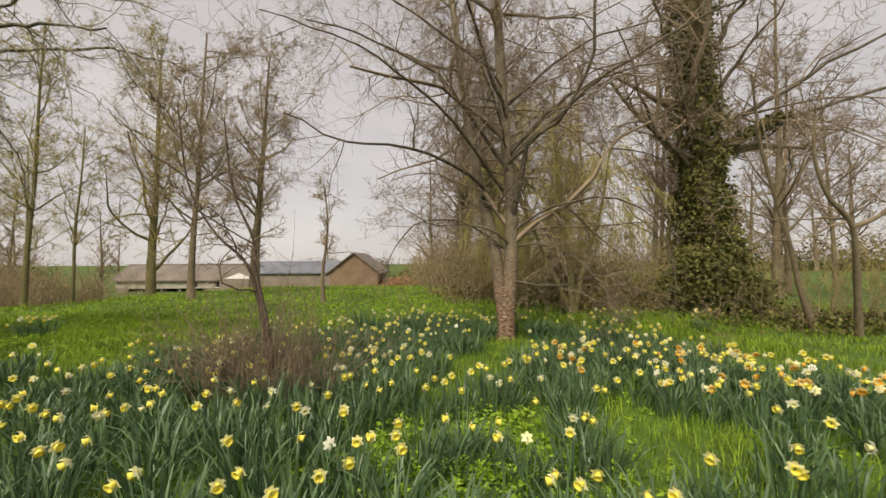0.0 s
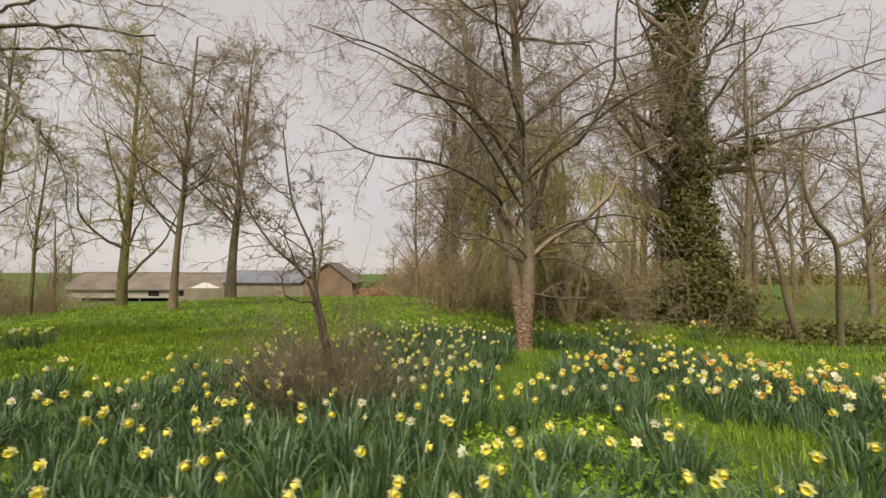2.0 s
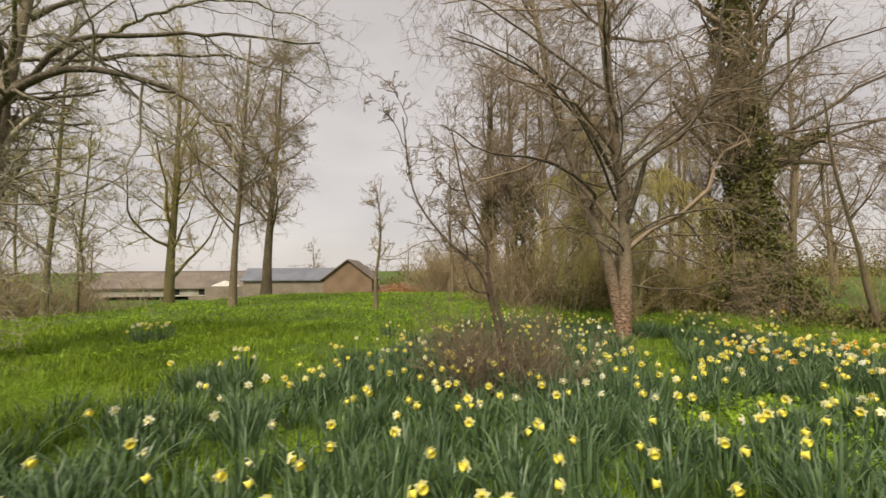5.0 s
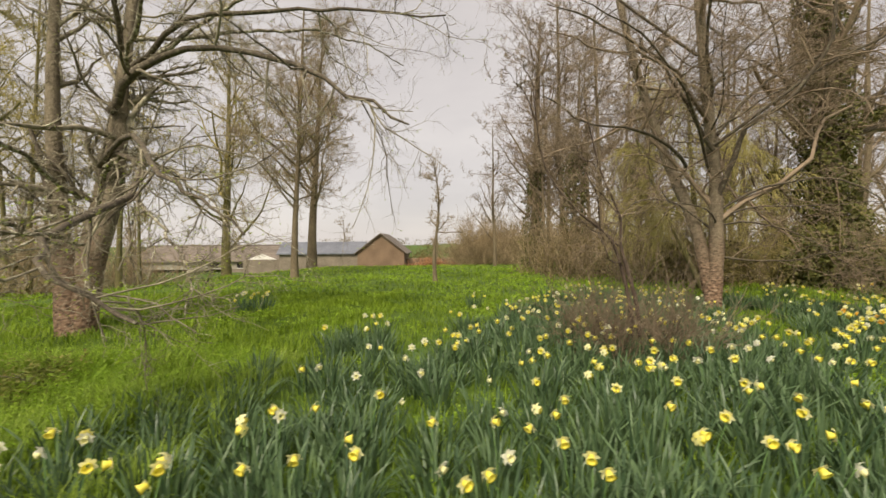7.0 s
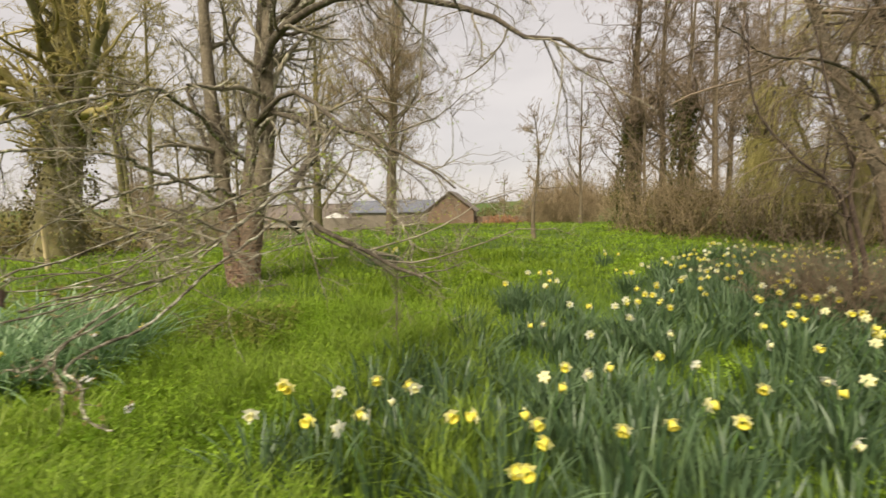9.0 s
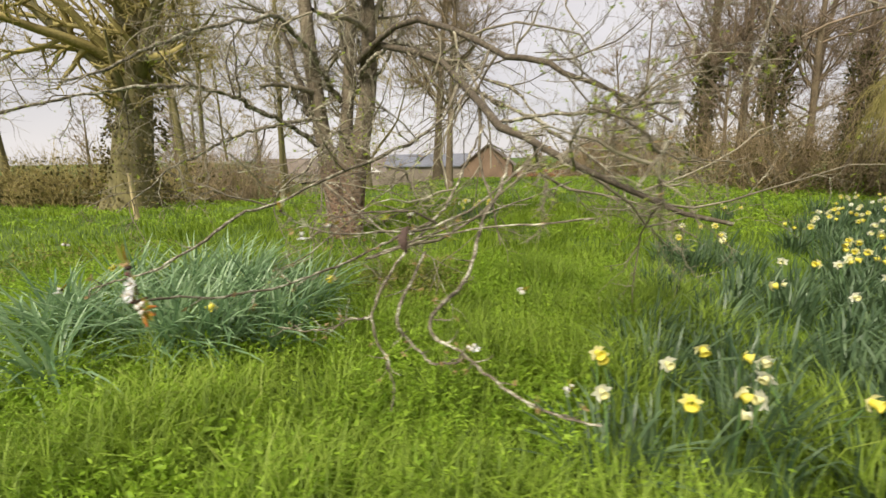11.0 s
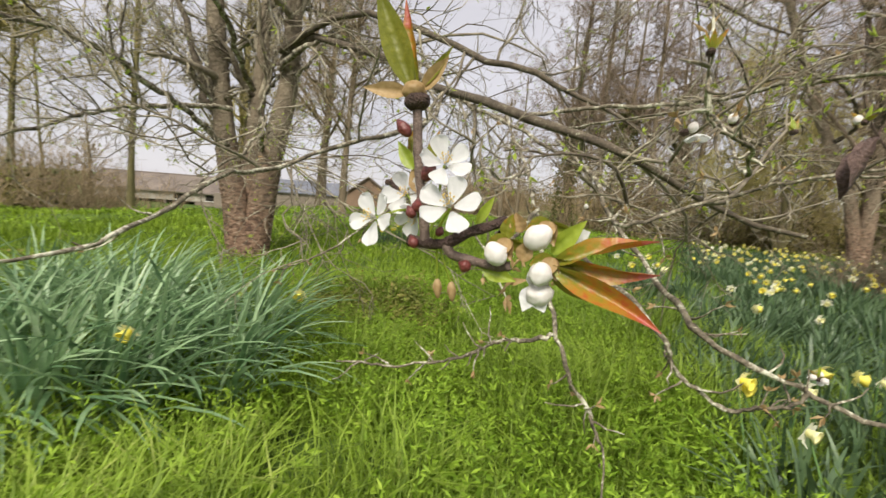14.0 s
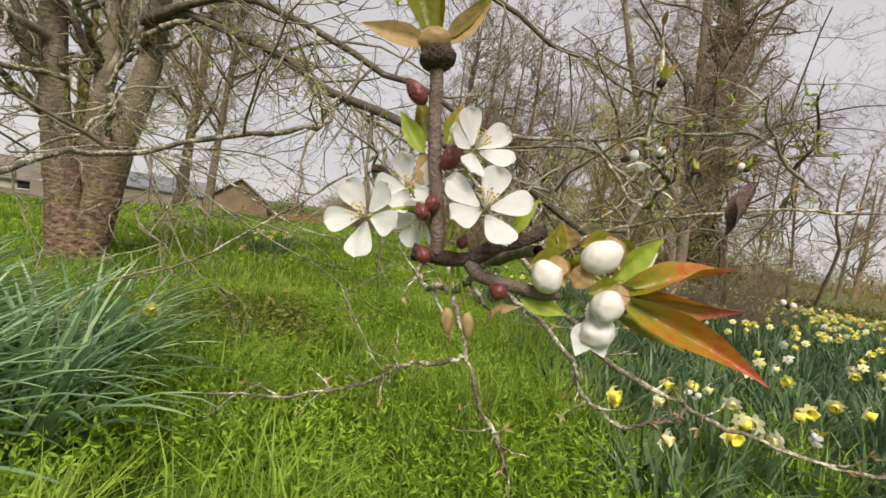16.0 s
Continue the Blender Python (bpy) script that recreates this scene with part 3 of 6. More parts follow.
B_limbs = (([(-9.3, 6.6, 4.0), (-7.5, 6.4, 5.2), (-5.8, 6.2, 5.6), (-4.4, 6.2, 5.3)], 0.05, 0.008),
           ([(-9.3, 6.7, 4.8), (-7.6, 7.6, 5.4), (-6.0, 8.2, 5.6), (-4.8, 8.6, 5.2)], 0.05, 0.008),
           ([(-9.3, 6.6, 4.2), (-7.8, 5.2, 5.2), (-6.4, 4.6, 5.4), (-5.2, 4.4, 5.0)], 0.05, 0.008),
           ([(-9.25, 7.0, 6.2), (-7.9, 6.0, 7.2), (-6.2, 5.2, 7.3), (-4.6, 4.6, 6.8)], 0.05, 0.008),
           ([(-9.3, 6.65, 4.3), (-8.0, 6.3, 4.95), (-6.42, 5.9, 4.85), (-5.13, 5.4, 4.6), (-3.98, 4.9, 4.2)], 0.06, 0.01),
           ([(-9.25, 6.9, 5.6), (-7.8, 7.2, 6.6), (-6.2, 7.4, 7.0), (-4.8, 7.2, 6.7)], 0.055, 0.01),
           ([(-9.35, 6.6, 4.6), (-8.6, 5.4, 5.6), (-7.6, 4.2, 6.0), (-6.6, 3.2, 5.8)], 0.055, 0.01),
           ([(-9.98, 6.25, 1.1), (-10.25, 6.35, 1.6), (-10.5, 6.5, 2.3), (-10.85, 6.6, 3.4)], 0.08, 0.03),
           ([(-9.45, 6.3, 2.45), (-9.1, 6.1, 2.75), (-8.2, 5.4, 2.5), (-7.6, 4.4, 1.95), (-7.22, 2.95, 1.52), (-6.98, 2.65, 1.38), (-6.72, 2.42, 1.23), (-6.38, 2.29, 1.05), (-6.0, 2.2, 0.95)], 0.065, 0.010),
           ([(-9.43, 6.2, 2.6), (-8.44, 5.47, 2.9), (-7.36, 4.36, 2.3), (-6.84, 3.91, 2.03), (-6.41, 3.68, 1.81), (-5.88, 3.42, 1.48)], 0.055, 0.010),
           ([(-9.4, 6.4, 3.5), (-8.98, 6.2, 3.85), (-8.19, 5.96, 4.25), (-7.03, 5.6, 4.11), (-5.67, 5.03, 3.53), (-4.95, 4.43, 3.05), (-4.5, 4.0, 2.6)], 0.075, 0.010),
           ([(-9.45, 6.3, 2.4), (-8.95, 5.94, 2.68), (-8.4, 5.76, 2.64), (-7.83, 5.47, 2.38), (-7.04, 5.08, 1.9), (-6.6, 4.7, 1.3)], 0.05, 0.008),
           ([(-9.75, 6.25, 2.1), (-9.7, 4.9, 2.72), (-9.8, 4.2, 2.65), (-10.0, 3.4, 2.3), (-10.3, 2.6, 1.8)], 0.045, 0.008),
           ([(-10.0, 6.2, 1.35), (-10.42, 5.2, 1.85), (-10.65, 4.5, 2.03), (-11.0, 3.7, 1.93), (-11.6, 2.9, 1.6)], 0.05, 0.010),
           ([(-7.66, 4.5, 2.0), (-7.66, 3.0, 1.45), (-8.2, 2.14, 1.13), (-8.42, 1.76, 1.0), (-8.46, 1.41, 0.88), (-8.6, 1.2, 0.84)], 0.013, 0.003),
           ([(-7.06, 2.6, 1.33), (-7.10, 2.1, 1.15), (-7.17, 1.78, 1.0), (-7.2, 1.45, 0.84), (-7.28, 1.15, 0.80), (-7.157, 1.09, 0.735), (-7.06, 1.0, 0.705), (-6.95, 0.93, 0.69), (-6.8, 0.88, 0.68)], 0.0085, 0.0026),
           ([(-7.26, 2.9, 1.48), (-7.32, 2.3, 1.2), (-7.40, 1.87, 1.0), (-7.5, 1.5, 0.88), (-7.52, 1.297, 0.753), (-7.479, 1.269, 0.649), (-7.432, 1.24, 0.564), (-7.43, 1.2, 0.45)], 0.008, 0.0028),
           ([(-7.39, 1.85, 1.0), (-7.5, 1.6, 0.98), (-7.62, 1.36, 0.94), (-7.70, 1.16, 0.93), (-7.76, 0.92, 0.96), None], 0.0062, 0.0026),
           ([(-7.518, 1.302, 0.75), (-7.624, 1.349, 0.714), (-7.708, 1.37, 0.669), (-7.835, 1.401, 0.634), (-7.987, 1.433, 0.624)], 0.005, 0.002),
           ([(-7.385, 1.6, 0.92), (-7.385, 1.189, 0.823), (-7.341, 1.162, 0.743), (-7.274, 1.128, 0.69), (-7.204, 1.098, 0.698), (-7.147, 1.077, 0.737)], 0.005, 0.0025),
           ([(-6.75, 2.2, 1.15), (-7.46, 1.238, 1.0), (-7.294, 1.171, 1.058), (-7.19, 1.05, 1.11), (-6.83, 0.977, 1.158)], 0.004, 0.002),
           ([(-7.45, 2.3, 1.36), (-7.499, 2.159, 1.299), (-7.68, 2.003, 1.128), (-7.909, 1.922, 0.946), (-8.091, 1.879, 0.804), (-8.229, 1.878, 0.737)], 0.005, 0.002),
           ([(-9.65, 6.1, 1.3), (-9.5, 5.0, 1.3), (-9.129, 3.28, 1.0), (-8.599, 2.95, 1.112), (-8.218, 2.671, 1.08), (-7.864, 2.283, 0.919), (-7.673, 2.087, 0.887)], 0.007, 0.003),
           ([(-7.15, 2.9, 1.5), (-6.6, 2.2, 1.5), (-6.5, 1.5, 1.45), (-6.7, 1.15, 1.2)], 0.012, 0.003),
           ([(-7.0, 2.6, 1.4), (-6.9, 1.8, 1.35), (-7.2, 1.25, 1.12), (-7.42, 0.99, 1.12), (-7.52, 0.94, 1.14), (-7.575, 0.885, 1.195)], 0.005, 0.0015),
           ([(-9.6, 6.15, 1.35), (-9.2, 4.8, 1.55), (-8.9, 3.9, 1.35), (-9.0, 3.0, 0.95)], 0.03, 0.005),
           ([(-7.6, 4.4, 1.95), (-7.0, 3.9, 1.6), (-6.4, 3.4, 1.2), (-6.2, 3.0, 0.8)], 0.022, 0.004),
           ([(-9.9, 6.0, 1.8), (-10.6, 5.2, 1.6), (-11.0, 4.4, 1.2), (-11.3, 3.7, 0.7)], 0.03, 0.005))
B_limbs = tuple(([SPUR_END if p is None else hang(*p) for p in pts], r0 * (0.78 if 0.04 < r0 < 0.07 else 1.0), r1) for pts, r0, r1 in B_limbs)
B_auto = (dict(count=7, start=0.38, angle=(35, 78), length=(0.25, 0.45), taper=0.4, wob=0.06, up=0.01, thick=0.24, rmin=0.018, lift=0.2),)


def clear_of_walk(P):
    low = (P[..., 1] < 1.12) & (P[..., 2] < 2.6)
    bare = (P[..., 1] < 2.0) & (P[..., 2] < 0.92)
    return ~(low | bare).any(axis=1) & (P[..., 2].min(axis=1) > 0.12)


B_levels = (dict(count=12, start=0.16, angle=(25, 75), length=(0.15, 0.38), taper=0.35, wob=0.24, up=-0.01, n=7, thick=0.5, rmin=0.006, sides=5),
            dict(count=9, start=0.1, angle=(25, 70), length=(0.25, 0.6), taper=0.3, wob=0.26, up=-0.03, n=5, thick=0.5, rmin=0.003, sides=4),
            dict(count=6, start=0.1, angle=(25, 65), length=(0.2, 0.6), taper=0.2, wob=0.26, up=0.02, n=4, thick=0.6, rmin=0.002))
tree_b, tipP, tipR = grow_tree("old_cherry_tree", B_boles, B_limbs, B_levels, M_cherry, M_limb, M_lichen_twig,
                               "old cherry tree with lichened limbs sweeping low over the grass", "tree", B_auto, keep=clear_of_walk, thin=0.04)
# short spurs along its drooping thin limbs
low = [spline(pts, 14) for pts, r0, r1 in B_limbs if r0 < 0.04 and np.mean([p[1] for p in pts]) < 3.6]
lowP = np.array(low)
spurP, spurR = shoots(lowP, np.full(lowP.shape[:2], 0.004), 17, 0.12, (35, 80), (0.025, 0.11), -0.3, 0.22, 0.06, 5, 0.7, 0.0013)
V, Q = tubes(spurP - np.array(tree_b.location), spurR, 4)
tagged(part_mesh("spur_growth", mesh_np("spur_growth", V, Q), M_lichen_limb, tree_b, "short knobbly fruiting spurs"), kind="stuff")
some = spurP[rng.random(len(spurP)) < 0.55]
C = np.repeat(some[:, -1], 4, axis=0) - np.array(tree_b.location)
V, T = leaf_cards(C, np.repeat(unit(some[:, -1] - some[:, -2]), 4, axis=0) + 0.6 * rng.normal(size=(len(C), 3)), rng.uniform(0.004, 0.009, len(C)), rng.uniform(0.010, 0.022, len(C)))
tagged(part_mesh("bud_growth", mesh_np("bud_growth", V, None, T), M_bract, tree_b, "small tawny opening leaf buds"), kind="stuff")
# opening leaf buds at the twig tips of its low limbs
near = tipP[(tipP[:, -1, 1] < 5.5)]
tips = near[rng.random(len(near)) < 0.32]
tC = np.repeat(tips[:, -1], 3, axis=0) - np.array(tree_b.location)
tD = np.repeat(unit(tips[:, -1] - tips[:, -2]), 3, axis=0) + 0.7 * rng.normal(size=(len(tips) * 3, 3))
V, T = leaf_cards(tC, tD, rng.uniform(0.005, 0.010, len(tC)), rng.uniform(0.012, 0.026, len(tC)))
tagged(part_mesh("bud_growth", mesh_np("bud_growth", V, None, T), M_young_green, tree_b, "small opening green leaf buds"), kind="stuff")


def ivy_on(root, line, radius, count, size=(0.05, 0.10), spread=0.16, mat=None):
    """A coat of ivy leaves round a bole, in front of its bark."""
    p = spline(line, 40)
    k = rng.integers(0, 39, count)
    f = rng.random((count, 1))
    c = p[k] * (1 - f) + p[k + 1] * f
    a = rng.uniform(0, 2 * math.pi, count)
    out = np.stack([np.cos(a), np.sin(a), np.zeros(count)], 1)
    rr = np.interp(k / 39, np.linspace(0, 1, len(radius)), radius) + np.abs(rng.normal(size=count)) * spread
    lump = np.array([noise.noise(Vector(v * 1.3)) for v in c + out])
    C = c + out * (rr * (1 + 0.5 * lump))[:, None]
    D = out * 0.5 + rng.normal(size=(count, 3)) * 0.6 + np.array([0, 0, -0.5])
    V, T = leaf_cards(C - np.array(root.location), D, rng.uniform(*size, count), rng.uniform(*size, count) * 1.1)
    tagged(part_mesh("ivy", mesh_np("ivy", V, None, T), mat or M_ivy, root, "thick dark green ivy"), kind="stuff")


# big ivy-clad tree
C_line = [(8.05, 11.8, -0.1), (7.75, 11.75, 1.5), (7.5, 11.7, 3.1), (7.2, 11.6, 5.8), (7.0, 11.5, 8.6), (6.8, 11.5, 11.5)]
C_limbs = (([(7.35, 11.6, 4.9), (8.2, 11.4, 5.4), (9.2, 11.2, 5.9), (11, 11, 7.0), (13.5, 10.5, 8.0)], 0.10, 0.02),
           ([(7.45, 11.6, 4.2), (8.3, 11.4, 4.5), (9.6, 11.1, 5.3), (12, 10.8, 6.0), (14.5, 10.4, 6.6)], 0.085, 0.018),
           ([(7.3, 11.6, 3.6), (6.5, 11.3, 4.3), (5.6, 10.9, 4.9), (5.0, 10.5, 6.0), (4.4, 10.2, 7.4)], 0.08, 0.016),
           ([(7.1, 11.6, 6.4), (6.3, 11.2, 7.4), (5.4, 10.8, 9.0)], 0.09, 0.02),
           ([(7.1, 11.6, 6.8), (8.0, 11.2, 8.0), (8.8, 10.8, 9.6)], 0.09, 0.02),
           ([(7.3, 11.6, 5.3), (7.9, 11.0, 6.6), (9.0, 10.2, 8.4)], 0.085, 0.018))
C_auto = (dict(count=10, start=0.4, angle=(35, 70), length=(0.25, 0.45), taper=0.3, wob=0.08, up=0.05, thick=0.24, rmin=0.025, lift=0.2),)
tree_c, _, _ = grow_tree("ivy_clad_tree", ((C_line, 0.42, 0.16),), C_limbs, twig_levels(9, 7, 6, (0.28, 0.5), (0.3, 0.55), (0.35, 0.6), 0.01, 0.005),
                         M_grey_bark, M_limb, M_twig, "tall bare tree with its trunk wrapped in dark ivy", "tree", C_auto)
ivy_on(tree_c, C_line, (0.72, 0.52, 0.44, 0.40, 0.32, 0.2), 18000, (0.06, 0.12))
ivy_on(tree_c, [(7.35, 11.6, 4.4), (8.3, 11.4, 4.8), (9.4, 11.2, 5.45)], (0.10, 0.16, 0.2), 1400, (0.06, 0.11), 0.08)
ivy_on(tree_c, [(7.3, 11.4, 0.0), (7.2, 11.3, 0.8), (7.3, 11.4, 1.8)], (1.0, 0.9, 0.4), 5000, (0.06, 0.12), 0.25)

# big old tree with ivy left of the old cherry
D_line = [(-17.3, 9.4, -0.1), (-17.2, 9.6, 1.5), (-17.1, 9.9, 3.2), (-17.05, 10.2, 6.3), (-17.0, 10.4, 10.5)]
D_limbs = (([(-17.1, 9.9, 3.0), (-16.2, 9.6, 4.2), (-15.2, 9.4, 5.6), (-14.6, 9.0, 7.6)], 0.2, 0.05),
           ([(-17.1, 9.9, 3.0), (-18.2, 9.4, 4.2), (-19.4, 9.0, 5.6), (-20.6, 8.6, 7.4)], 0.2, 0.05),
           ([(-17.1, 10.0, 4.2), (-16.4, 9.0, 5.6), (-16.0, 7.8, 7.2)], 0.16, 0.04))
tree_d, _, _ = grow_tree("old_ivied_tree", ((D_line, 0.55, 0.2),), D_limbs, twig_levels(10, 8, 7, (0.3, 0.5), (0.3, 0.5), (0.3, 0.5), 0.02, 0.007),
                         M_green_bark, M_green_bark, M_olive_twig, "massive old tree with mossy green bark and ivy", "tree",
                         (dict(count=7, start=0.35, angle=(35, 65), length=(0.25, 0.45), taper=0.3, wob=0.06, up=0.05, thick=0.35, rmin=0.03, lift=0.2),))
ivy_on(tree_d, D_line[:4], (0.66, 0.55, 0.48, 0.42), 2600, (0.05, 0.10), 0.06, M_scrub_leaf)

# plum-brown shrub in the bed
E_boles = (([(-1.85, 4.42, -0.04), (-1.88, 4.42, 0.5), (-1.97, 4.43, 0.98), (-2.12, 4.45, 1.4), (-2.5, 4.5, 1.75), (-2.85, 4.6, 2.3), (-2.98, 4.6, 3.2)], 0.026, 0.007),
           ([(-1.80, 4.38, -0.04), (-1.83, 4.38, 0.6), (-2.0, 4.42, 1.3), (-2.02, 4.4, 1.65), (-2.25, 4.4, 2.2), (-2.4, 4.5, 3.0)], 0.028, 0.007))
shrub, _, _ = grow_tree("flowering_shrub", E_boles, (), (dict(count=11, start=0.3, angle=(35, 80), length=(0.18, 0.36), taper=0.3, wob=0.34, up=0.01, n=7, thick=0.5, rmin=0.006, sides=4),
                        dict(count=6, start=0.1, angle=(25, 60), length=(0.3, 0.5), taper=0.3, wob=0.2, up=0.04, n=5, thick=0.6, rmin=0.004),
                        dict(count=4, start=0.1, angle=(25, 60), length=(0.3, 0.5), taper=0.2, wob=0.2, up=0.03, n=4, thick=0.6, rmin=0.003)),
                        M_dark_bark, M_dark_bark, M_purple_twig, "leafless shrub with crooked dark brown stems", "shrub",
                        (dict(count=4, start=0.35, angle=(35, 75), length=(0.22, 0.42), taper=0.2, wob=0.3, up=0.03, thick=0.55, rmin=0.007),))


def thicket(name, X, Y, height, n_per, mat, label, category, rmin=0.004, wob=0.2, fan=0.5, up=0.06, kind="", kids=5, sides=3):
    """Twigs that rise from many points of the ground, with side shoots."""
    N = len(X) * n_per
    x, y = np.repeat(X, n_per) + rng.normal(size=N) * 0.06, np.repeat(Y, n_per) + rng.normal(size=N) * 0.06
    L = np.repeat(height, n_per) * rng.uniform(0.6, 1.1, N)
    d = unit(np.stack([rng.normal(size=N) * fan, rng.normal(size=N) * fan, np.ones(N)], 1))
    P = np.zeros((N, 7, 3))
    P[:, 0] = np.stack([x, y, ground_z(x, y) - 0.02], 1)
    for k in range(1, 7):
        d = d + wob * rng.normal(size=(N, 3))
        d[:, 2] += up
        d = unit(d)
        P[:, k] = P[:, k - 1] + d * (L / 6)[:, None]
    R = (rmin * 1.8) * np.linspace(1, 0.5, 7)[None, :] * np.ones((N, 1))
    P2, R2 = shoots(P, R, kids, 0.2, (25, 65), (0.25, 0.5), 0.3, wob, up, 4, 0.6, rmin)
    V, Q = joined([tubes(P, R, sides), tubes(P2, R2, 3)])
    ob = part_mesh(name, mesh_np(name, V, Q), mat)
    return tagged(ob, label, category, kind=kind)


bush_root = new("low_twiggy_bush")
bush_root.location = (-2.0, 4.35, float(ground_z(-2.0, 4.35)))
tagged(bush_root, "dense bush of bare grey-brown twigs among daffodils", "bush")
for k in range(34):
    a, r = rng.uniform(0, 2 * math.pi), math.sqrt(rng.random()) * 0.68
    bunch = thicket("stem", np.array([r * 1.1 * math.cos(a)]), np.array([r * 0.8 * math.sin(a)]), np.array([rng.uniform(0.9, 1.75) - 0.55 * r]), 9, M_purple_twig, "", "", 0.0025, 0.22, 0.5, 0.02, kids=6)
    bunch.parent = bush_root

# young sapling
grow_tree("sapling", (([(-4.2, 14.5, -0.03), (-4.22, 14.5, 1.0), (-4.1, 14.5, 2.0), (-4.05, 14.5, 3.0), (-4.2, 14.5, 4.2)], 0.075, 0.015),), (),
          twig_levels(9, 5, 4, (0.3, 0.5), (0.3, 0.5), (0.3, 0.5), 0.03, 0.005), M_grey_bark, M_grey_bark, M_grey_twig,
          "slender bare sapling standing alone on the grass", "tree", (dict(count=10, start=0.35, angle=(40, 70), length=(0.2, 0.35), taper=0.4, wob=0.1, up=0.05, thick=0.45, rmin=0.01),))


def tall_tree(x, y, h, r, lean, bark, twig_mat, label, first=0.3, dense=1.0, rmin=0.006, angle=(30, 70), reach=(0.28, 0.46), last=6, second=7):
    z = float(ground_z(x, y)) - 0.06
    line = [(x, y, z), (x + lean * 0.1, y, z + h * 0.2), (x + lean * 0.35, y + 0.1, z + h * 0.45), (x + lean * 0.7, y, z + h * 0.72), (x + lean, y, z + h)]
    return grow_tree("tall_tree", ((line, r, 0.03),), (), twig_levels(round(9 * dense), second, last, (0.28, 0.55), (0.3, 0.55), (0.35, 0.6), 0.04, rmin, 0.08), bark, bark, twig_mat, label, "tree",
                     (dict(count=17, start=first, angle=angle, length=reach, taper=0.5, wob=0.13, up=0.05, thick=0.40, rmin=0.022),))[0]


# row of tall trees in front of the barn, and their copies further off
t3 = tall_tree(-12.45, 27.3, 16.0, 0.33, 0.9, M_grey_bark, M_grey_twig, "tall straight bare tree with an upswept crown", 0.34, 1.1, 0.008, (34, 64), (0.34, 0.52), 9, 8)
t2 = tall_tree(-9.75, 16.0, 10.5, 0.14, 0.5, M_grey_bark, M_grey_twig, "slim tall bare tree on the rise", 0.26, dense=1.1, rmin=0.005, reach=(0.32, 0.52), last=8, second=8)
t1 = tall_tree(-15.2, 21.5, 14.0, 0.26, 0.4, M_green_bark, M_olive_twig, "bare tree with green-tinged bark on the rise", 0.16, dense=1.0, last=9, second=8)


# lighter trees of the same sort for the wood and the distance
m1 = tall_tree(-17.8, 17.6, 12.5, 0.13, 0.6, M_green_bark, M_olive_twig, "slender bare tree with yellowish twigs", 0.18, 0.55, 0.008, last=7, second=7)
m2 = tall_tree(3.0, 17.2, 11.0, 0.14, -0.4, M_grey_bark, M_twig, "slender dark bare tree in the wood edge", 0.18, 0.6, 0.007, last=5, second=7)
f1 = tall_tree(29, 56, 11.0, 0.28, 0.4, M_grey_bark, M_grey_twig, "distant bare tree by the field hedge", 0.15, 0.45, 0.02, last=3, second=5)


def again(src, x, y, turn=0.0, size=1.0, label=""):
    c = copy_thing(src, Matrix.Translation((x, y, float(ground_z(x, y)) - 0.06)) @ Matrix.Rotation(radians(turn), 4, "Z") @ Matrix.Scale(size, 4))
    if label:
        c["label"] = label
    return c


for x, y, src, turn, size in ((-20.4, 14.8, m1, 130, 1.1), (-23.0, 19.0, m1, 20, 1.1),
                              (-21.5, 24.0, m1, 80, 0.9), (-27.0, 22.0, m1, 250, 1.15), (-30.0, 30.0, m1, 160, 1.0), 
                              (-24.5, 11.5, m1, 300, 0.95), (-34.0, 17.0, m1, 30, 0.95)):
    again(src, x, y, turn, size)
g1 = tall_tree(1.1, 21.5, 13.0, 0.3, 0.3, M_grey_bark, M_twig, "dark bare woodland tree above a thicket", 0.3)
for x, y, src, turn, size in ((2.3, 20.5, m2, 40, 1.25), (4.6, 16.5, m2, 60, 0.8), 
                              (9.5, 18.0, m2, 160, 0.9), (12.5, 15.5, m2, 200, 1.1), (15.5, 13.5, m2, 280, 0.7), (12.0, 22.0, m2, 210, 1.1),
                              (19.0, 20.0, m2, 330, 0.9), (24.0, 14.0, m2, 90, 0.8), (-0.6, 24.5, m2, 60, 0.75), (0.9, 18.6, m2, 15, 0.6), (15.0, 18.0, m2, 75, 0.9)):
    again(src, x, y, turn, size)

for x, y, turn, size in ((5.0, 24.0, 20, 1.1), (8.0, 26.0, 100, 1.2), (10.5, 20.5, 190, 1.1), (7.4, 22.0, 260, 1.1), (3.4, 27.0, 310, 1.2)):
    again(m2, x, y, turn, size)
# slender ivied trees at the wood edge
i1 = tall_tree(2.0, 18.0, 9.5, 0.17, 0.3, M_grey_bark, M_twig, "slender bare tree with dark ivy up its trunk", 0.2, 0.8, 0.007, last=6, second=7)
iz = float(ground_z(2.0, 18.0))
ivy_on(i1, [(2.0, 18.0, iz), (2.03, 18.0, iz + 1.9), (2.1, 18.1, iz + 3.9), (2.2, 18.0, iz + 5.4)], (0.42, 0.34, 0.28, 0.14), 3800, (0.06, 0.13), 0.14)
for x, y, turn, size in ((5.2, 18.4, 110, 0.9), (8.8, 15.2, 40, 0.75), (1.0, 21.6, 300, 1.0)):
    again(i1, x, y, turn, size)

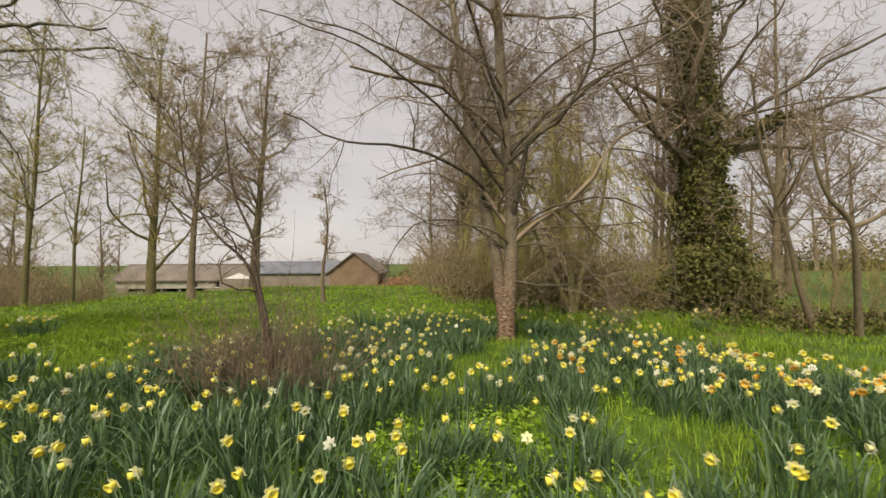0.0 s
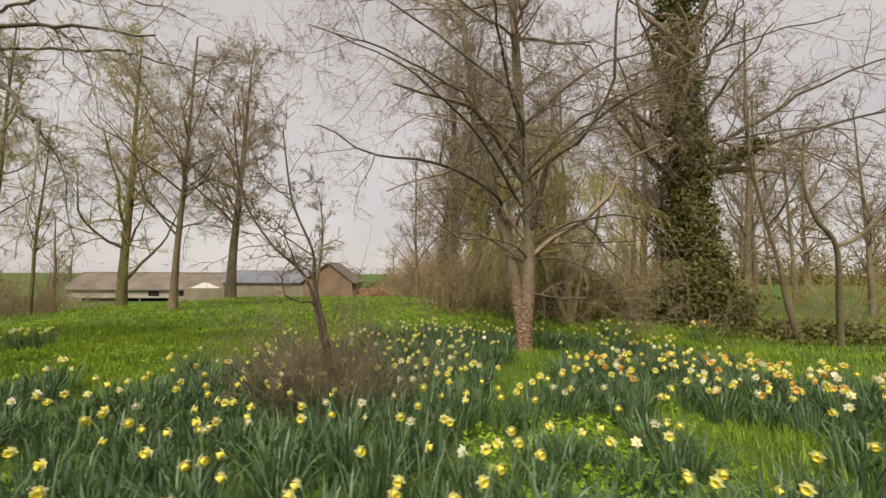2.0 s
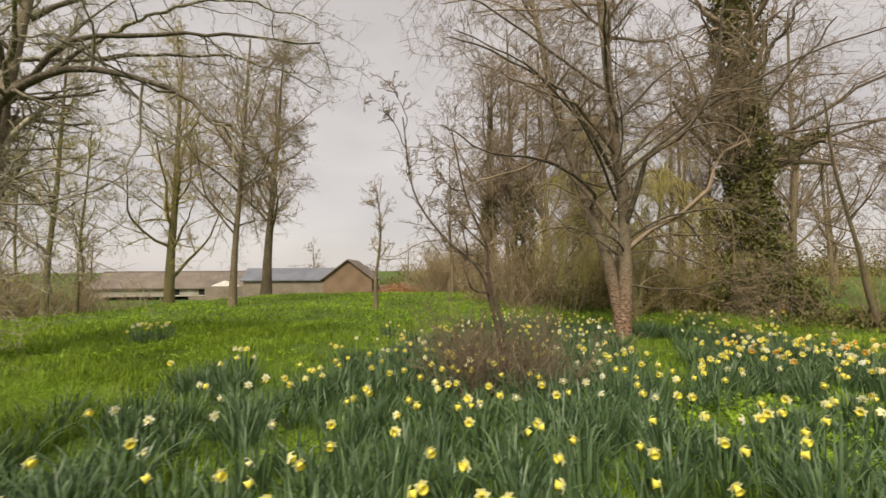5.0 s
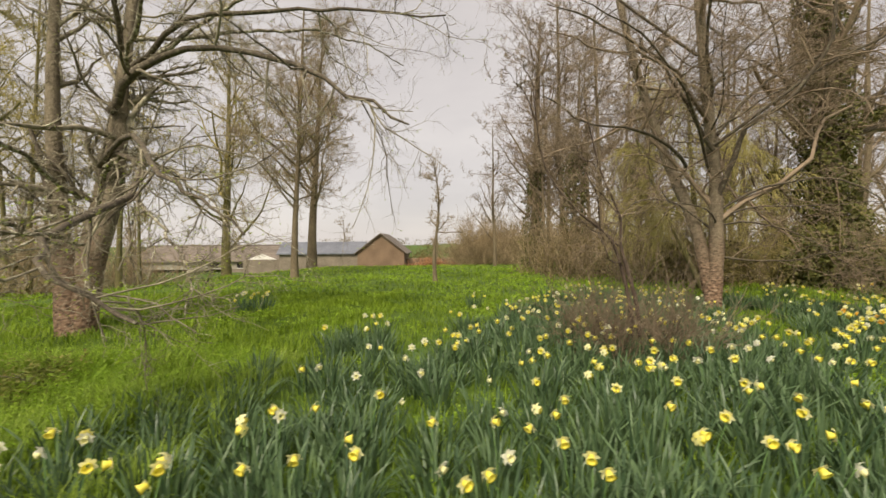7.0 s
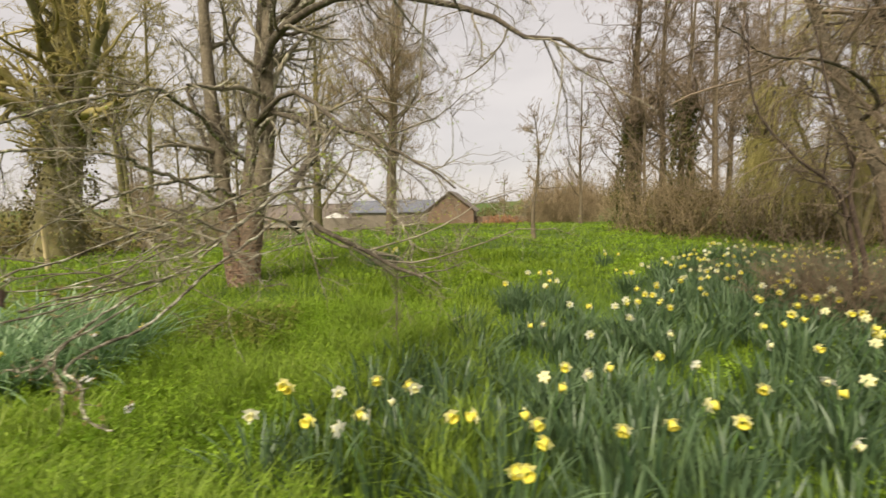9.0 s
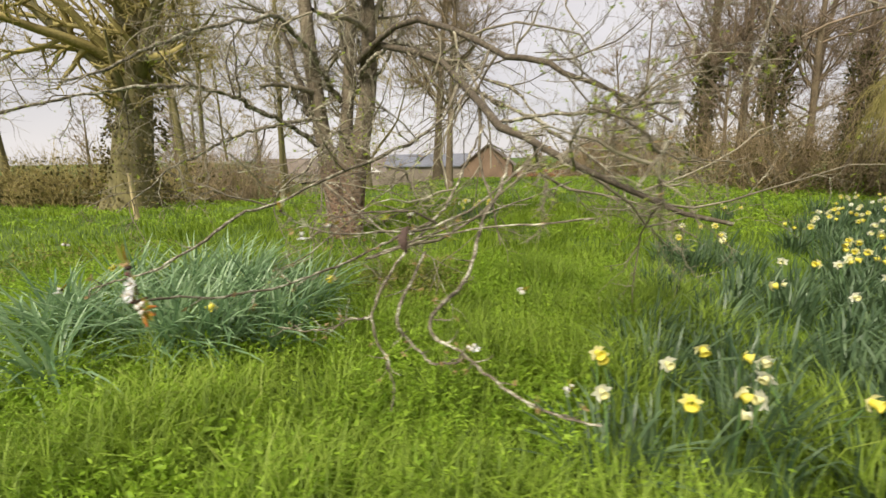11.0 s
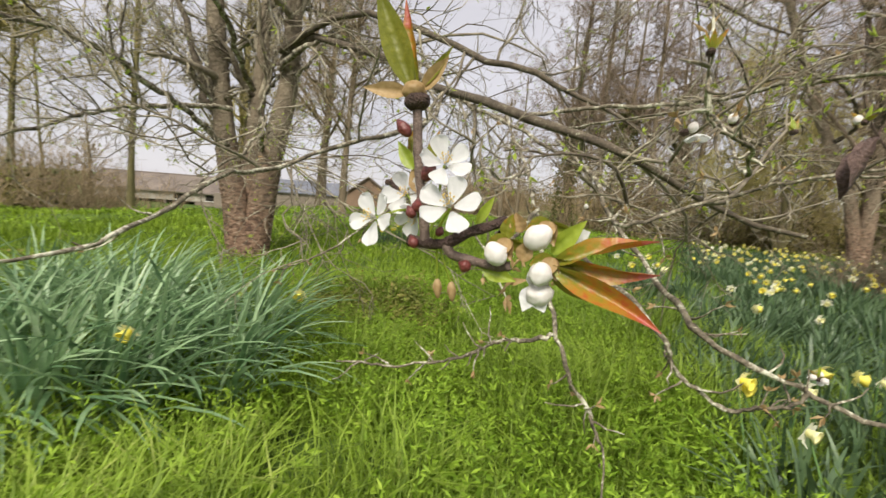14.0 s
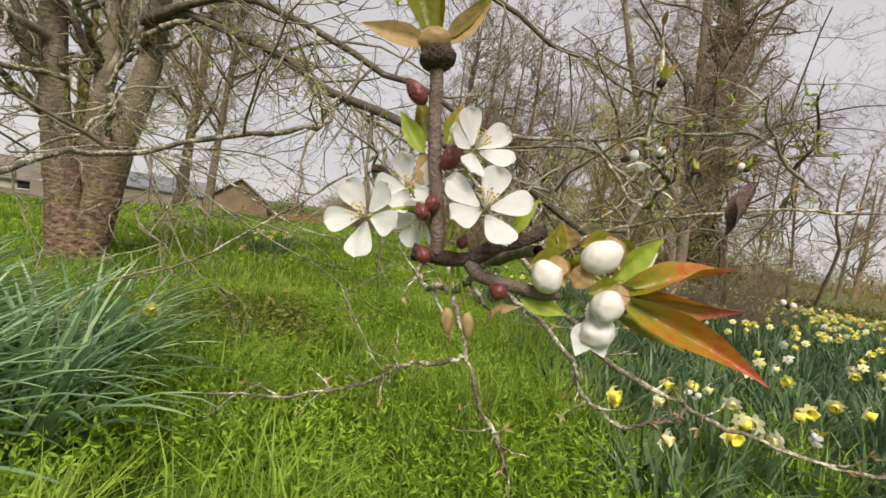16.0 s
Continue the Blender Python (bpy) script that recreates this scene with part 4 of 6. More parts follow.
# leaning trees by the field edge
grow_tree("leaning_tree", (([(7.25, 8.1, -0.05), (6.95, 8.05, 0.8), (6.74, 8.0, 1.63), (6.4, 7.95, 2.7), (6.15, 7.93, 3.7), (6.0, 7.9, 5.0)], 0.06, 0.02),), (),
          twig_levels(8, 5, 4, (0.3, 0.5), (0.3, 0.5), (0.3, 0.5), 0.02, 0.004), M_grey_bark, M_grey_bark, M_twig, "thin leaning bare tree at the field edge", "tree",
          (dict(count=8, start=0.4, angle=(35, 70), length=(0.25, 0.4), taper=0.3, wob=0.1, up=0.04, thick=0.5, rmin=0.008),))
grow_tree("crooked_tree", (([(7.6, 7.6, -0.05), (7.3, 7.3, 1.0), (6.95, 7.0, 1.97), (6.5, 6.95, 2.5), (6.3, 6.95, 3.2), (6.35, 6.95, 4.0)], 0.06, 0.018),
                           ([(6.95, 7.0, 1.95), (7.4, 6.9, 2.2), (8.0, 6.8, 3.0), (8.3, 6.8, 4.4)], 0.045, 0.015)), (),
          twig_levels(8, 5, 4, (0.3, 0.5), (0.3, 0.5), (0.3, 0.5), 0.02, 0.004), M_grey_bark, M_grey_bark, M_twig, "crooked dark bare tree at the field edge", "tree",
          (dict(count=7, start=0.4, angle=(35, 70), length=(0.3, 0.5), taper=0.3, wob=0.12, up=0.03, thick=0.5, rmin=0.008),))

# weeping tree with hanging yellow-green twigs
W_boles = (([(3.55, 11.4, -0.05), (3.50, 11.4, 1.2), (3.35, 11.5, 2.4), (3.25, 11.5, 3.6), (3.15, 11.5, 5.4)], 0.10, 0.04), ([(3.60, 11.4, 0.0), (3.95, 11.5, 1.4), (4.45, 11.6, 2.8), (4.75, 11.6, 4.6)], 0.08, 0.03), ([(3.50, 11.4, 0.0), (2.85, 11.6, 1.6), (2.25, 11.8, 3.2), (1.85, 11.9, 4.4)], 0.08, 0.03))
grow_tree("weeping_tree", W_boles, (), (dict(count=12, start=0.3, angle=(30, 80), length=(0.35, 0.7), taper=0.2, wob=0.1, up=-0.26, n=9, thick=0.4, rmin=0.006),
                                        dict(count=12, start=0.2, angle=(15, 45), length=(0.5, 1.0), taper=0.3, wob=0.08, up=-0.3, n=6, thick=0.6, rmin=0.0065)),
          M_green_bark, M_willow_twig, M_willow_twig, "weeping bare tree with hanging yellow-green twigs", "tree",
          (dict(count=8, start=0.35, angle=(40, 80), length=(0.25, 0.5), taper=0.2, wob=0.08, up=-0.02, thick=0.4, rmin=0.012),))


# ---- thickets, hedges ----
def strip(x0, y0, x1, y1, wide, n):
    t = rng.random(n)
    return x0 + (x1 - x0) * t + rng.normal(size=n) * wide, y0 + (y1 - y0) * t + rng.normal(size=n) * wide


def leafy(name, X, Y, z0, z1, count, size, mat, label, category, thick=0.5, power=1.6):
    k = rng.integers(0, len(X), count)
    u = rng.random(count)
    C = np.stack([X[k] + rng.normal(size=count) * thick, Y[k] + rng.normal(size=count) * thick, ground_z(X[k], Y[k]) + z0 + (z1 - z0) * u ** power * (0.72 + 0.28 * np.sin(X[k] * 0.9 + 1.7 * np.cos(Y[k] * 0.7)))], 1)
    V, T = leaf_cards(C, rng.normal(size=(count, 3)), rng.uniform(*size, count), rng.uniform(*size, count) * 1.3)
    return tagged(part_mesh(name, mesh_np(name, V, None, T), mat), label, category, kind="stuff")


X, Y = strip(0.5, 17.5, 4.5, 12.8, 0.8, 110)
thicket("thicket", X, Y, rng.uniform(0.8, 3.6, 110), 5, M_scrub_twig, "tangled brown thicket at the wood edge", "thicket", 0.006, 0.16, 0.35, 0.05, "stuff")
X2, Y2 = strip(3.5, 13.2, 8.6, 12.7, 0.6, 120)
thicket("thicket", X2, Y2, rng.uniform(0.7, 2.9, 120), 5, M_olive_twig, "olive-brown thicket under the ivy-clad tree", "thicket", 0.005, 0.18, 0.4, 0.05, "stuff")
leafy("bramble_bank", np.concatenate([X, X2]), np.concatenate([Y, Y2]), 0.0, 1.6, 12000, (0.04, 0.09), M_scrub_leaf, "dull olive brambles below the trees", "brambles")
X, Y = strip(6.6, 9.0, 13.0, 7.2, 0.5, 48)
thicket("thicket", X, Y, rng.uniform(0.6, 1.7, 48), 4, M_scrub_twig, "thin brown scrub along the field edge", "thicket", 0.0045, 0.18, 0.4, 0.05, "stuff")
leafy("ivy_ground_cover", X, Y, 0.0, 0.35, 5000, (0.05, 0.09), M_ivy, "dark ivy creeping below the scrub", "ivy")
X, Y = strip(-31, 8.5, -18.0, 12.2, 0.9, 170)
thicket("hedge", X, Y, rng.uniform(1.0, 2.2, 170), 5, M_olive_twig, "bare olive-brown hedge behind the old tree", "hedge", 0.006, 0.18, 0.4, 0.05, "stuff")
leafy("hedge_foliage", X, Y, 0.0, 1.5, 7000, (0.06, 0.12), M_scrub_leaf, "dull green undergrowth in the hedge", "hedge")
a, r = rng.uniform(0, 2 * math.pi, 80), np.sqrt(rng.random(80))
thicket("round_bush", 1.2 + 3.0 * r * np.cos(a), 42 + 2.4 * r * np.sin(a), 5.8 - 2.6 * r ** 2, 9, M_scrub_twig, "rounded bare brown bush on the rise", "bush", 0.013, 0.16, 0.5, 0.03, kids=9)
X, Y = strip(-7.8, 47.8, 0.5, 47.5, 0.5, 60)
leafy("beech_hedge", X, Y, 0.0, 2.1, 9000, (0.09, 0.16), M_beech, "rust-brown beech hedge beside the brick house", "hedge")
X, Y = strip(-1.0, 40, 14.0, 36, 1.6, 80)
thicket("thicket", X, Y, rng.uniform(0.8, 4.4, 80), 6, M_scrub_twig, "distant brown thicket", "thicket", 0.010, 0.15, 0.35, 0.05, "stuff")
X, Y = strip(-20, 17.5, -37, 33, 1.0, 120)
thicket("thicket", X, Y, rng.uniform(1.6, 4.2, 120), 5, M_scrub_twig, "pale brown thicket beyond the slender trees", "thicket", 0.009, 0.17, 0.4, 0.05, "stuff")
X, Y = strip(-24.5, 30, -35, 27, 1.2, 110)
thicket("thicket", X, Y, rng.uniform(1.6, 4.0, 110), 6, M_scrub_twig, "tan bare thicket beside the barn", "thicket", 0.011, 0.17, 0.4, 0.05, "stuff")
X, Y = strip(15, 20, 30, 12, 1.2, 60)
thicket("thicket", X, Y, rng.uniform(0.8, 3.2, 60), 5, M_olive_twig, "tall olive-brown scrub at the end of the field edge", "thicket", 0.008, 0.17, 0.4, 0.05, "stuff")
# far hedges and trees round the field
for k, (x0, y0, x1, y1) in enumerate(((12, 66, 70, 48), (70, 48, 95, -10), (-60, 66, -110, 20), (-24, 74, 30, 76))):
    X, Y = strip(x0, y0, x1, y1, 1.6, 260)
    leafy("far_hedge", X, Y, 0.0, 5.0, 24000, (0.12, 0.28), M_scrub_leaf, "distant field hedge, brown and olive", "hedge", 0.8)
for x, y, src, turn, size in ((20, 58, f1, 0, 0.9), (38, 55, f1, 90, 0.9), (47, 52, f1, 140, 1.0), (58, 48, f1, 190, 0.9), (-62, 60, f1, 220, 1.0),
                              (-70, 52, f1, 100, 1.1), (-80, 44, f1, 170, 1.1), (-48, 44, f1, 10, 0.9), (-40, 38, f1, 55, 0.9), (14, 70, f1, 20, 0.8), (-4, 70, f1, 300, 0.7), (4, 66, f1, 120, 0.6), (-20, 72, f1, 240, 0.75), (-52, 66, f1, 15, 0.8), (-58, 58, f1, 140, 0.8), (30, 30, f1, 77, 0.9), (36, 18, f1, 200, 0.9), (22, 27, f1, 10, 0.75), (27, 23, f1, 150, 0.7), (40, 28, f1, 260, 0.9), (26, 35, f1, 320, 0.85), (-44, 40, f1, 130, 0.9), (-38, 46, f1, 280, 0.9)):
    again(src, x, y, turn, size, "distant bare tree by the field hedge")

# wooden post
bm = bmesh.new()
bmesh.ops.create_cone(bm, cap_ends=True, segments=8, radius1=0.055, radius2=0.05, depth=1.05)
bmesh.ops.translate(bm, verts=bm.verts, vec=(0, 0, 0.47))
for v in bm.verts:
    if v.co.z > 0.9:
        v.co.x *= 0.6
post = part("wooden_post", bm, M_post)
post.location = (-15.0, 7.35, float(ground_z(-15.0, 7.35)))
tagged(post, "pale round timber post with a sharpened top", "post")

# ---- buildings ----


def block(x0, y0, z0, x1, y1, z1, bevel=0.03):
    bm = bmesh.new()
    bmesh.ops.create_cube(bm, size=1)
    for v in bm.verts:
        v.co = Vector(((x0 + x1) / 2 + v.co.x * (x1 - x0), (y0 + y1) / 2 + v.co.y * (y1 - y0), (z0 + z1) / 2 + v.co.z * (z1 - z0)))
    if bevel:
        bmesh.ops.bevel(bm, geom=bm.edges[:], offset=bevel, segments=1, affect="EDGES")
    return bm


def roof_slope(x0, x1, y0, z0, y1, z1, thick=0.12, courses=10):
    """A tiled slope from the eaves to the ridge in stepped courses."""
    bm = bmesh.new()
    prof = []
    for k in range(courses):
        a, b = k / courses, (k + 1) / courses
        prof += [(y0 + (y1 - y0) * a, z0 + (z1 - z0) * a + 0.05), (y0 + (y1 - y0) * b, z0 + (z1 - z0) * b)]
    prof += [(y1, z1 - thick), (y0, z0 - thick)]
    f, g = [bm.verts.new((x0, y, z)) for y, z in prof], [bm.verts.new((x1, y, z)) for y, z in prof]
    bm.faces.new(f)
    bm.faces.new(g[::-1])
    for i in range(len(prof)):
        j = (i + 1) % len(prof)
        bm.faces.new((f[j], f[i], g[i], g[j]))
    bmesh.ops.recalc_face_normals(bm, faces=bm.faces[:])
    return bm


def gable_wall(x0, x1, y, z0, ze, zr, thick=0.3):
    bm = bmesh.new()
    prof = ((x0, z0), (x1, z0), (x1, ze), ((x0 + x1) / 2, zr), (x0, ze))
    f = [bm.verts.new((x, y, z)) for x, z in prof]
    g = [bm.verts.new((x, y + thick, z)) for x, z in prof]
    bm.faces.new(f)
    bm.faces.new(g[::-1])
    for i in range(5):
        j = (i + 1) % 5
        bm.faces.new((f[j], f[i], g[i], g[j]))
    return bm


def window(parent, x0, x1, y, z0, z1):
    # a solid slab on the wall, its colour standing in for the unlit room
    w = part("window", block(x0, y - 0.04, z0, x1, y + 0.02, z1, 0.01), M_dark, parent, "window slab coloured near-black as the shade inside")
    part("frame", block(x0 - 0.06, y - 0.07, z0 - 0.08, x1 + 0.06, y - 0.045, z0, 0.01), M_white_paint, w, "pale window sill")


barn = new("barn")
tagged(barn, "long low weathered barn with a sagging tiled roof and open bay", "barn")
bz = -3.3
# the bay's back wall is coloured near-black to paint in its shade
for name, bm, mat in (("wall", block(-47.5, 60.0, bz, -45.6, 60.4, bz + 1.1), M_stone), ("wall", block(-47.5, 60.0, bz + 1.1, -27.0, 60.4, bz + 2.3), M_board),
                      ("wall", block(-34.4, 60.0, bz, -27.0, 60.4, bz + 1.1), M_stone), ("post", block(-38.3, 60.05, bz, -38.05, 60.3, bz + 1.1), M_tile), ("wall", block(-47.5, 60.4, bz, -47.1, 66, bz + 2.3), M_stone),
                      ("wall", block(-27.4, 60.4, bz, -27.0, 66, bz + 2.3), M_stone), ("bay_back", block(-47.0, 65.6, bz, -27.4, 66, bz + 2.3), M_dark),
                      ("post", block(-41.0, 60.05, bz, -40.75, 60.3, bz + 1.1), M_tile), ("roof", roof_slope(-48, -26.6, 59.6, bz + 2.25, 63.3, bz + 4.5, courses=14), M_tile),
                      ("roof", roof_slope(-48, -26.6, 67, bz + 2.25, 63.3, bz + 4.5, courses=14), M_tile), ("ridge", block(-48, 63.15, bz + 4.45, -26.6, 63.45, bz + 4.62), M_tile)):
    part(name, bm, mat, barn)
window(barn, -37.0, -35.6, 60.0, bz + 1.25, bz + 2.0)
window(barn, -33.0, -32.0, 60.0, bz + 1.25, bz + 2.0)
part("lintel", block(-45.7, 59.95, bz + 1.05, -34.3, 60.0, bz + 1.22), M_board, barn, "pale timber lintel")

leanto = new("gabled_outbuilding")
tagged(leanto, "small outbuilding with a pale low gable", "outbuilding")
part("gable", gable_wall(-30.6, -26.0, 57.2, -3.0, -0.9, 0.0), M_white_paint, leanto)
part("wall", block(-30.8, 57.0, -3.0, -25.6, 57.15, -0.75), M_stone, leanto)

stable = new("slate_roofed_building")
tagged(stable, "low building with a blue-grey slate roof", "building")
part("wall", block(-25.5, 56.2, -2.9, -14.2, 56.5, 0.1), M_stone, stable)
part("wall", block(-25.5, 60.2, -2.9, -14.2, 60.5, 0.1), M_stone, stable)
part("gable", gable_wall(-25.5, -25.2, 56.5, -2.9, 0.1, 0.1, 3.7), M_stone, stable)
part("roof", roof_slope(-25.8, -14.0, 55.9, 0.05, 58.35, 1.65, courses=12), M_slate, stable)
part("roof", roof_slope(-25.8, -14.0, 60.8, 0.05, 58.35, 1.65, courses=12), M_slate, stable)

house = new("brick_house")
tagged(house, "orange-brown brick house end with a tiled gable roof", "house")
part("gable", gable_wall(-13.9, -8.1, 51.0, -2.9, 0.35, 2.55), M_brick, house)
part("wall", block(-13.9, 51.3, -2.9, -13.6, 60, 0.35), M_brick, house)
part("wall", block(-8.4, 51.3, -2.9, -8.1, 60, 0.35), M_brick, house)
for sx in (-1, 1):
    bm = roof_slope(50.7, 60.3, 0, 0, 1, 1, 0.12, 10)
    for v in bm.verts:
        along, t, z = v.co.x, v.co.y, v.co.z
        v.co = Vector((-11.0 + sx * 3.3 * (1 - t), along, 0.12 + 2.55 * t + (z - t)))
    if sx > 0:
        bmesh.ops.reverse_faces(bm, faces=bm.faces[:])
    part("roof", bm, M_tile, house)
brickwall = part("garden_wall", block(-8.0, 53.0, -2.9, 8.0, 53.35, -0.6, 0.05), M_brick)
tagged(brickwall, "long orange-brown brick garden wall", "wall")

# ---- daffodils ----


def leaf_clump_mesh(name, count, height, spread, width, droop, wind=0.0):
    """Strap leaves that fan from one foot, four joints each."""
    a = rng.uniform(0, 2 * math.pi, count)
    r = np.sqrt(rng.random(count)) * spread * 0.5
    H = height * rng.uniform(0.65, 1.1, count)
    out = rng.uniform(0.1, 1.0, count) * droop
    W = width * rng.uniform(0.7, 1.2, count)
    twist = a + math.pi / 2 + rng.normal(size=count) * 0.6
    bx, by = r * np.cos(a), r * np.sin(a)
    a = a + rng.normal(size=count) * 0.5
    if wind:
        a = np.where(rng.random(count) < wind, rng.normal(size=count) * 0.7 - 0.2, a)
    rows = []
    for k, s in enumerate((0.0, 0.35, 0.65, 0.88, 1.0)):
        rad = out * H * s ** 1.8
        z = H * (s - 0.45 * out * s ** 2.6) - 0.02
        w = W * (0.8, 1.0, 0.9, 0.6, 0.08)[k] / 2
        cx, cy = bx + rad * np.cos(a), by + rad * np.sin(a)
        rows.append(np.stack([cx - np.cos(twist) * w, cy - np.sin(twist) * w, z], 1))
        rows.append(np.stack([cx + np.cos(twist) * w, cy + np.sin(twist) * w, z], 1))
    V = np.stack(rows, axis=1).reshape(-1, 3)
    b = np.arange(count)[:, None] * 10
    Q = np.concatenate([b + [[2 * k, 2 * k + 1, 2 * k + 3, 2 * k + 2]] for k in range(4)], axis=0)
    return mesh_np(name, V, Q, smooth=True)


def flower_geometry(size=0.040, cup=0.036, cup_r=0.0185):
    """A daffodil head that faces +Y at the origin: six pointed tepals and a frilled trumpet."""
    V, Q = [], []
    for k in range(6):
        a = k * math.pi / 3 + (0.08 if k % 2 else 0)
        c, s = math.cos(a), math.sin(a)
        for u, w, y in ((0.10, 0.10, 0.0), (0.45, 0.30, 0.02 if k % 2 else 0.10), (0.75, 0.24, 0.10), (1.0, 0.03, 0.06 + 0.2 * (k % 3))):
            for e in (-1, 1):
                x, z = u * size * c - e * w * size * s, u * size * s + e * w * size * c
                V.append((x, y * size + (0.0015 if k % 2 else 0), z))
        for j in range(3):
            o = k * 8 + j * 2
            Q.append((o, o + 1, o + 3, o + 2))
    tv, tq = [], []
    for j, (y, r) in enumerate(((0.0, 0.62), (0.5, 0.9), (0.88, 1.0), (1.0, 1.3), (0.5, 0.72))):
        for i in range(10):
            f = 1 + (0.12 if j == 3 and i % 2 else 0)
            tv.append((cup_r * r * f * math.cos(i * math.pi / 5), 0.002 + cup * y, cup_r * r * f * math.sin(i * math.pi / 5)))
    for j in range(4):
        for i in range(10):
            tq.append((j * 10 + i, j * 10 + (i + 1) % 10, j * 10 + 10 + (i + 1) % 10, j * 10 + 10 + i))
    return np.array(V), np.array(Q), np.array(tv), np.array(tq)


FV, FQ, TV, TQ = flower_geometry()
FLOWER_KINDS = {"yellow": (mesh_np("tepals", FV, FQ), M_yellow, mesh_np("trumpet", TV, TQ, smooth=True), M_trumpet),
                "cream": (mesh_np("tepals", FV, FQ), M_cream, mesh_np("trumpet", TV, TQ, smooth=True), M_trumpet),
                "white": (mesh_np("tepals", FV * 1.05, FQ), M_white, mesh_np("trumpet", TV * 0.8, TQ, smooth=True), M_cream),
                "orange": (mesh_np("tepals", FV * 1.12, FQ), M_cream, mesh_np("trumpet", TV * 1.0 * np.array([1.25, 0.7, 1.25]), TQ, smooth=True), M_orange)}
for tep, m1, trm, m2 in FLOWER_KINDS.values():
    tep.materials.append(m1)
    trm.materials.append(m2)
STEMS = []
for k in range(5):
    lean = rng.normal(size=2) * 0.05
    line = spline([(0, 0, -0.02), (lean[0] * 0.3, lean[1] * 0.3, 0.18), (lean[0], lean[1], 0.36), (lean[0], lean[1] + 0.012, 0.385)], 7)
    v, q = tubes(line[None], np.full((1, 7), 0.0032), 4)
    me = mesh_np("stem", v, q, smooth=True)
    me.materials.append(M_stem)
    STEMS.append((me, line[-1]))
LEAVES = [leaf_clump_mesh("leaves", int(rng.integers(46, 66)), h * 1.05, s * 1.25, 0.015, d * 1.5) for h, s, d in
          ((0.34, 0.22, 0.35), (0.38, 0.26, 0.45), (0.31, 0.2, 0.5), (0.40, 0.28, 0.3), (0.36, 0.24, 0.6), (0.33, 0.3, 0.4))]
for me in LEAVES:
    me.materials.append(M_daff_leaf)


def flower_on(clump, kind, dx, dy, height, face, nod):
    me, top = STEMS[int(rng.integers(0, 5))]
    tep, _, trm, _ = FLOWER_KINDS[kind]
    st = new("flower_stem", me)
    st.parent = clump
    st.location = (dx, dy, 0)
    st.scale = (1, 1, height / 0.385)
    st.rotation_euler = (0, 0, rng.uniform(0, 6.28))
    c, s = math.cos(st.rotation_euler[2]), math.sin(st.rotation_euler[2])
    hd = new("flower", tep)
    hd.parent = clump
    hd.location = (dx + top[0] * c - top[1] * s, dy + top[0] * s + top[1] * c, height)
    hd.rotation_euler = (radians(-nod), rng.uniform(-0.5, 0.5), face)
    tr = new("trumpet", trm)
    tr.parent = hd
    return hd


def kind_at(x, y):
    u = rng.random()
    if x > 0.9 and y > 2.6 and x + 0.2 * y > 2.2:
        return "orange" if u < 0.26 else "yellow" if u < 0.46 else "cream" if u < 0.8 else "white"
    if x < -3.6 and y > 2.2:
        return "cream" if u < 0.6 else "white" if u < 0.93 else "yellow"
    if y > 4.6:
        return "cream" if u < 0.52 else "white" if u < 0.84 else "yellow"
    return "yellow" if u < 0.2 else "cream" if u < 0.8 else "white"


def plant(x, y, flowers, leaves=None, size=1.0, own=(), label="daffodils in bloom with a sheaf of blue-green leaves", group="daffodils in the bed"):
    root = new("daffodil_clump")
    root.location = (x, y, float(ground_z(x, y)))
    tagged(root, label, "daffodils", group)
    lv = new("foliage", leaves or LEAVES[int(rng.integers(0, len(LEAVES)))])
    lv.parent = root
    lv.rotation_euler = (0, 0, rng.uniform(0, 6.28))
    lv.scale = (size, size, size * rng.uniform(0.85, 1.12))
    for _ in range(flowers):
        flower_on(root, kind_at(x, y), rng.normal() * 0.11, rng.normal() * 0.11, rng.uniform(0.29, 0.42), math.pi + rng.normal() * 1.0, rng.uniform(-5, 40))
    for px, py in own:
        flower_on(root, kind_at(px, py), px - x, py - y, rng.uniform(0.35, 0.39), math.pi + rng.normal() * 1.0, rng.uniform(-5, 40))
    return root


# places in the bed, on a loose grid, with grassy gaps
xs, ys = np.meshgrid(np.arange(-7, 4.6, 0.31), np.arange(0.8, 9.4, 0.31))
xs, ys = (xs + rng.uniform(-0.12, 0.12, xs.shape)).ravel(), (ys + rng.uniform(-0.12, 0.12, ys.shape)).ravel()
ok = inside(BED, xs, ys)
xs, ys = xs[ok], ys[ok]
gap = patchy(xs, ys, 0.85, 3.1)
herb_patch = np.hypot((xs - 0.25) / 0.75, (ys - 2.9) / 0.8) < 1
sel = (gap > -0.22) & ~herb_patch & (np.hypot(xs - 1.1, ys - 7.4) > 0.3) & (np.hypot((xs - 1.0) / 0.55, (ys - 6.5) / 0.95) > 1)
xs, ys = xs[sel], ys[sel]
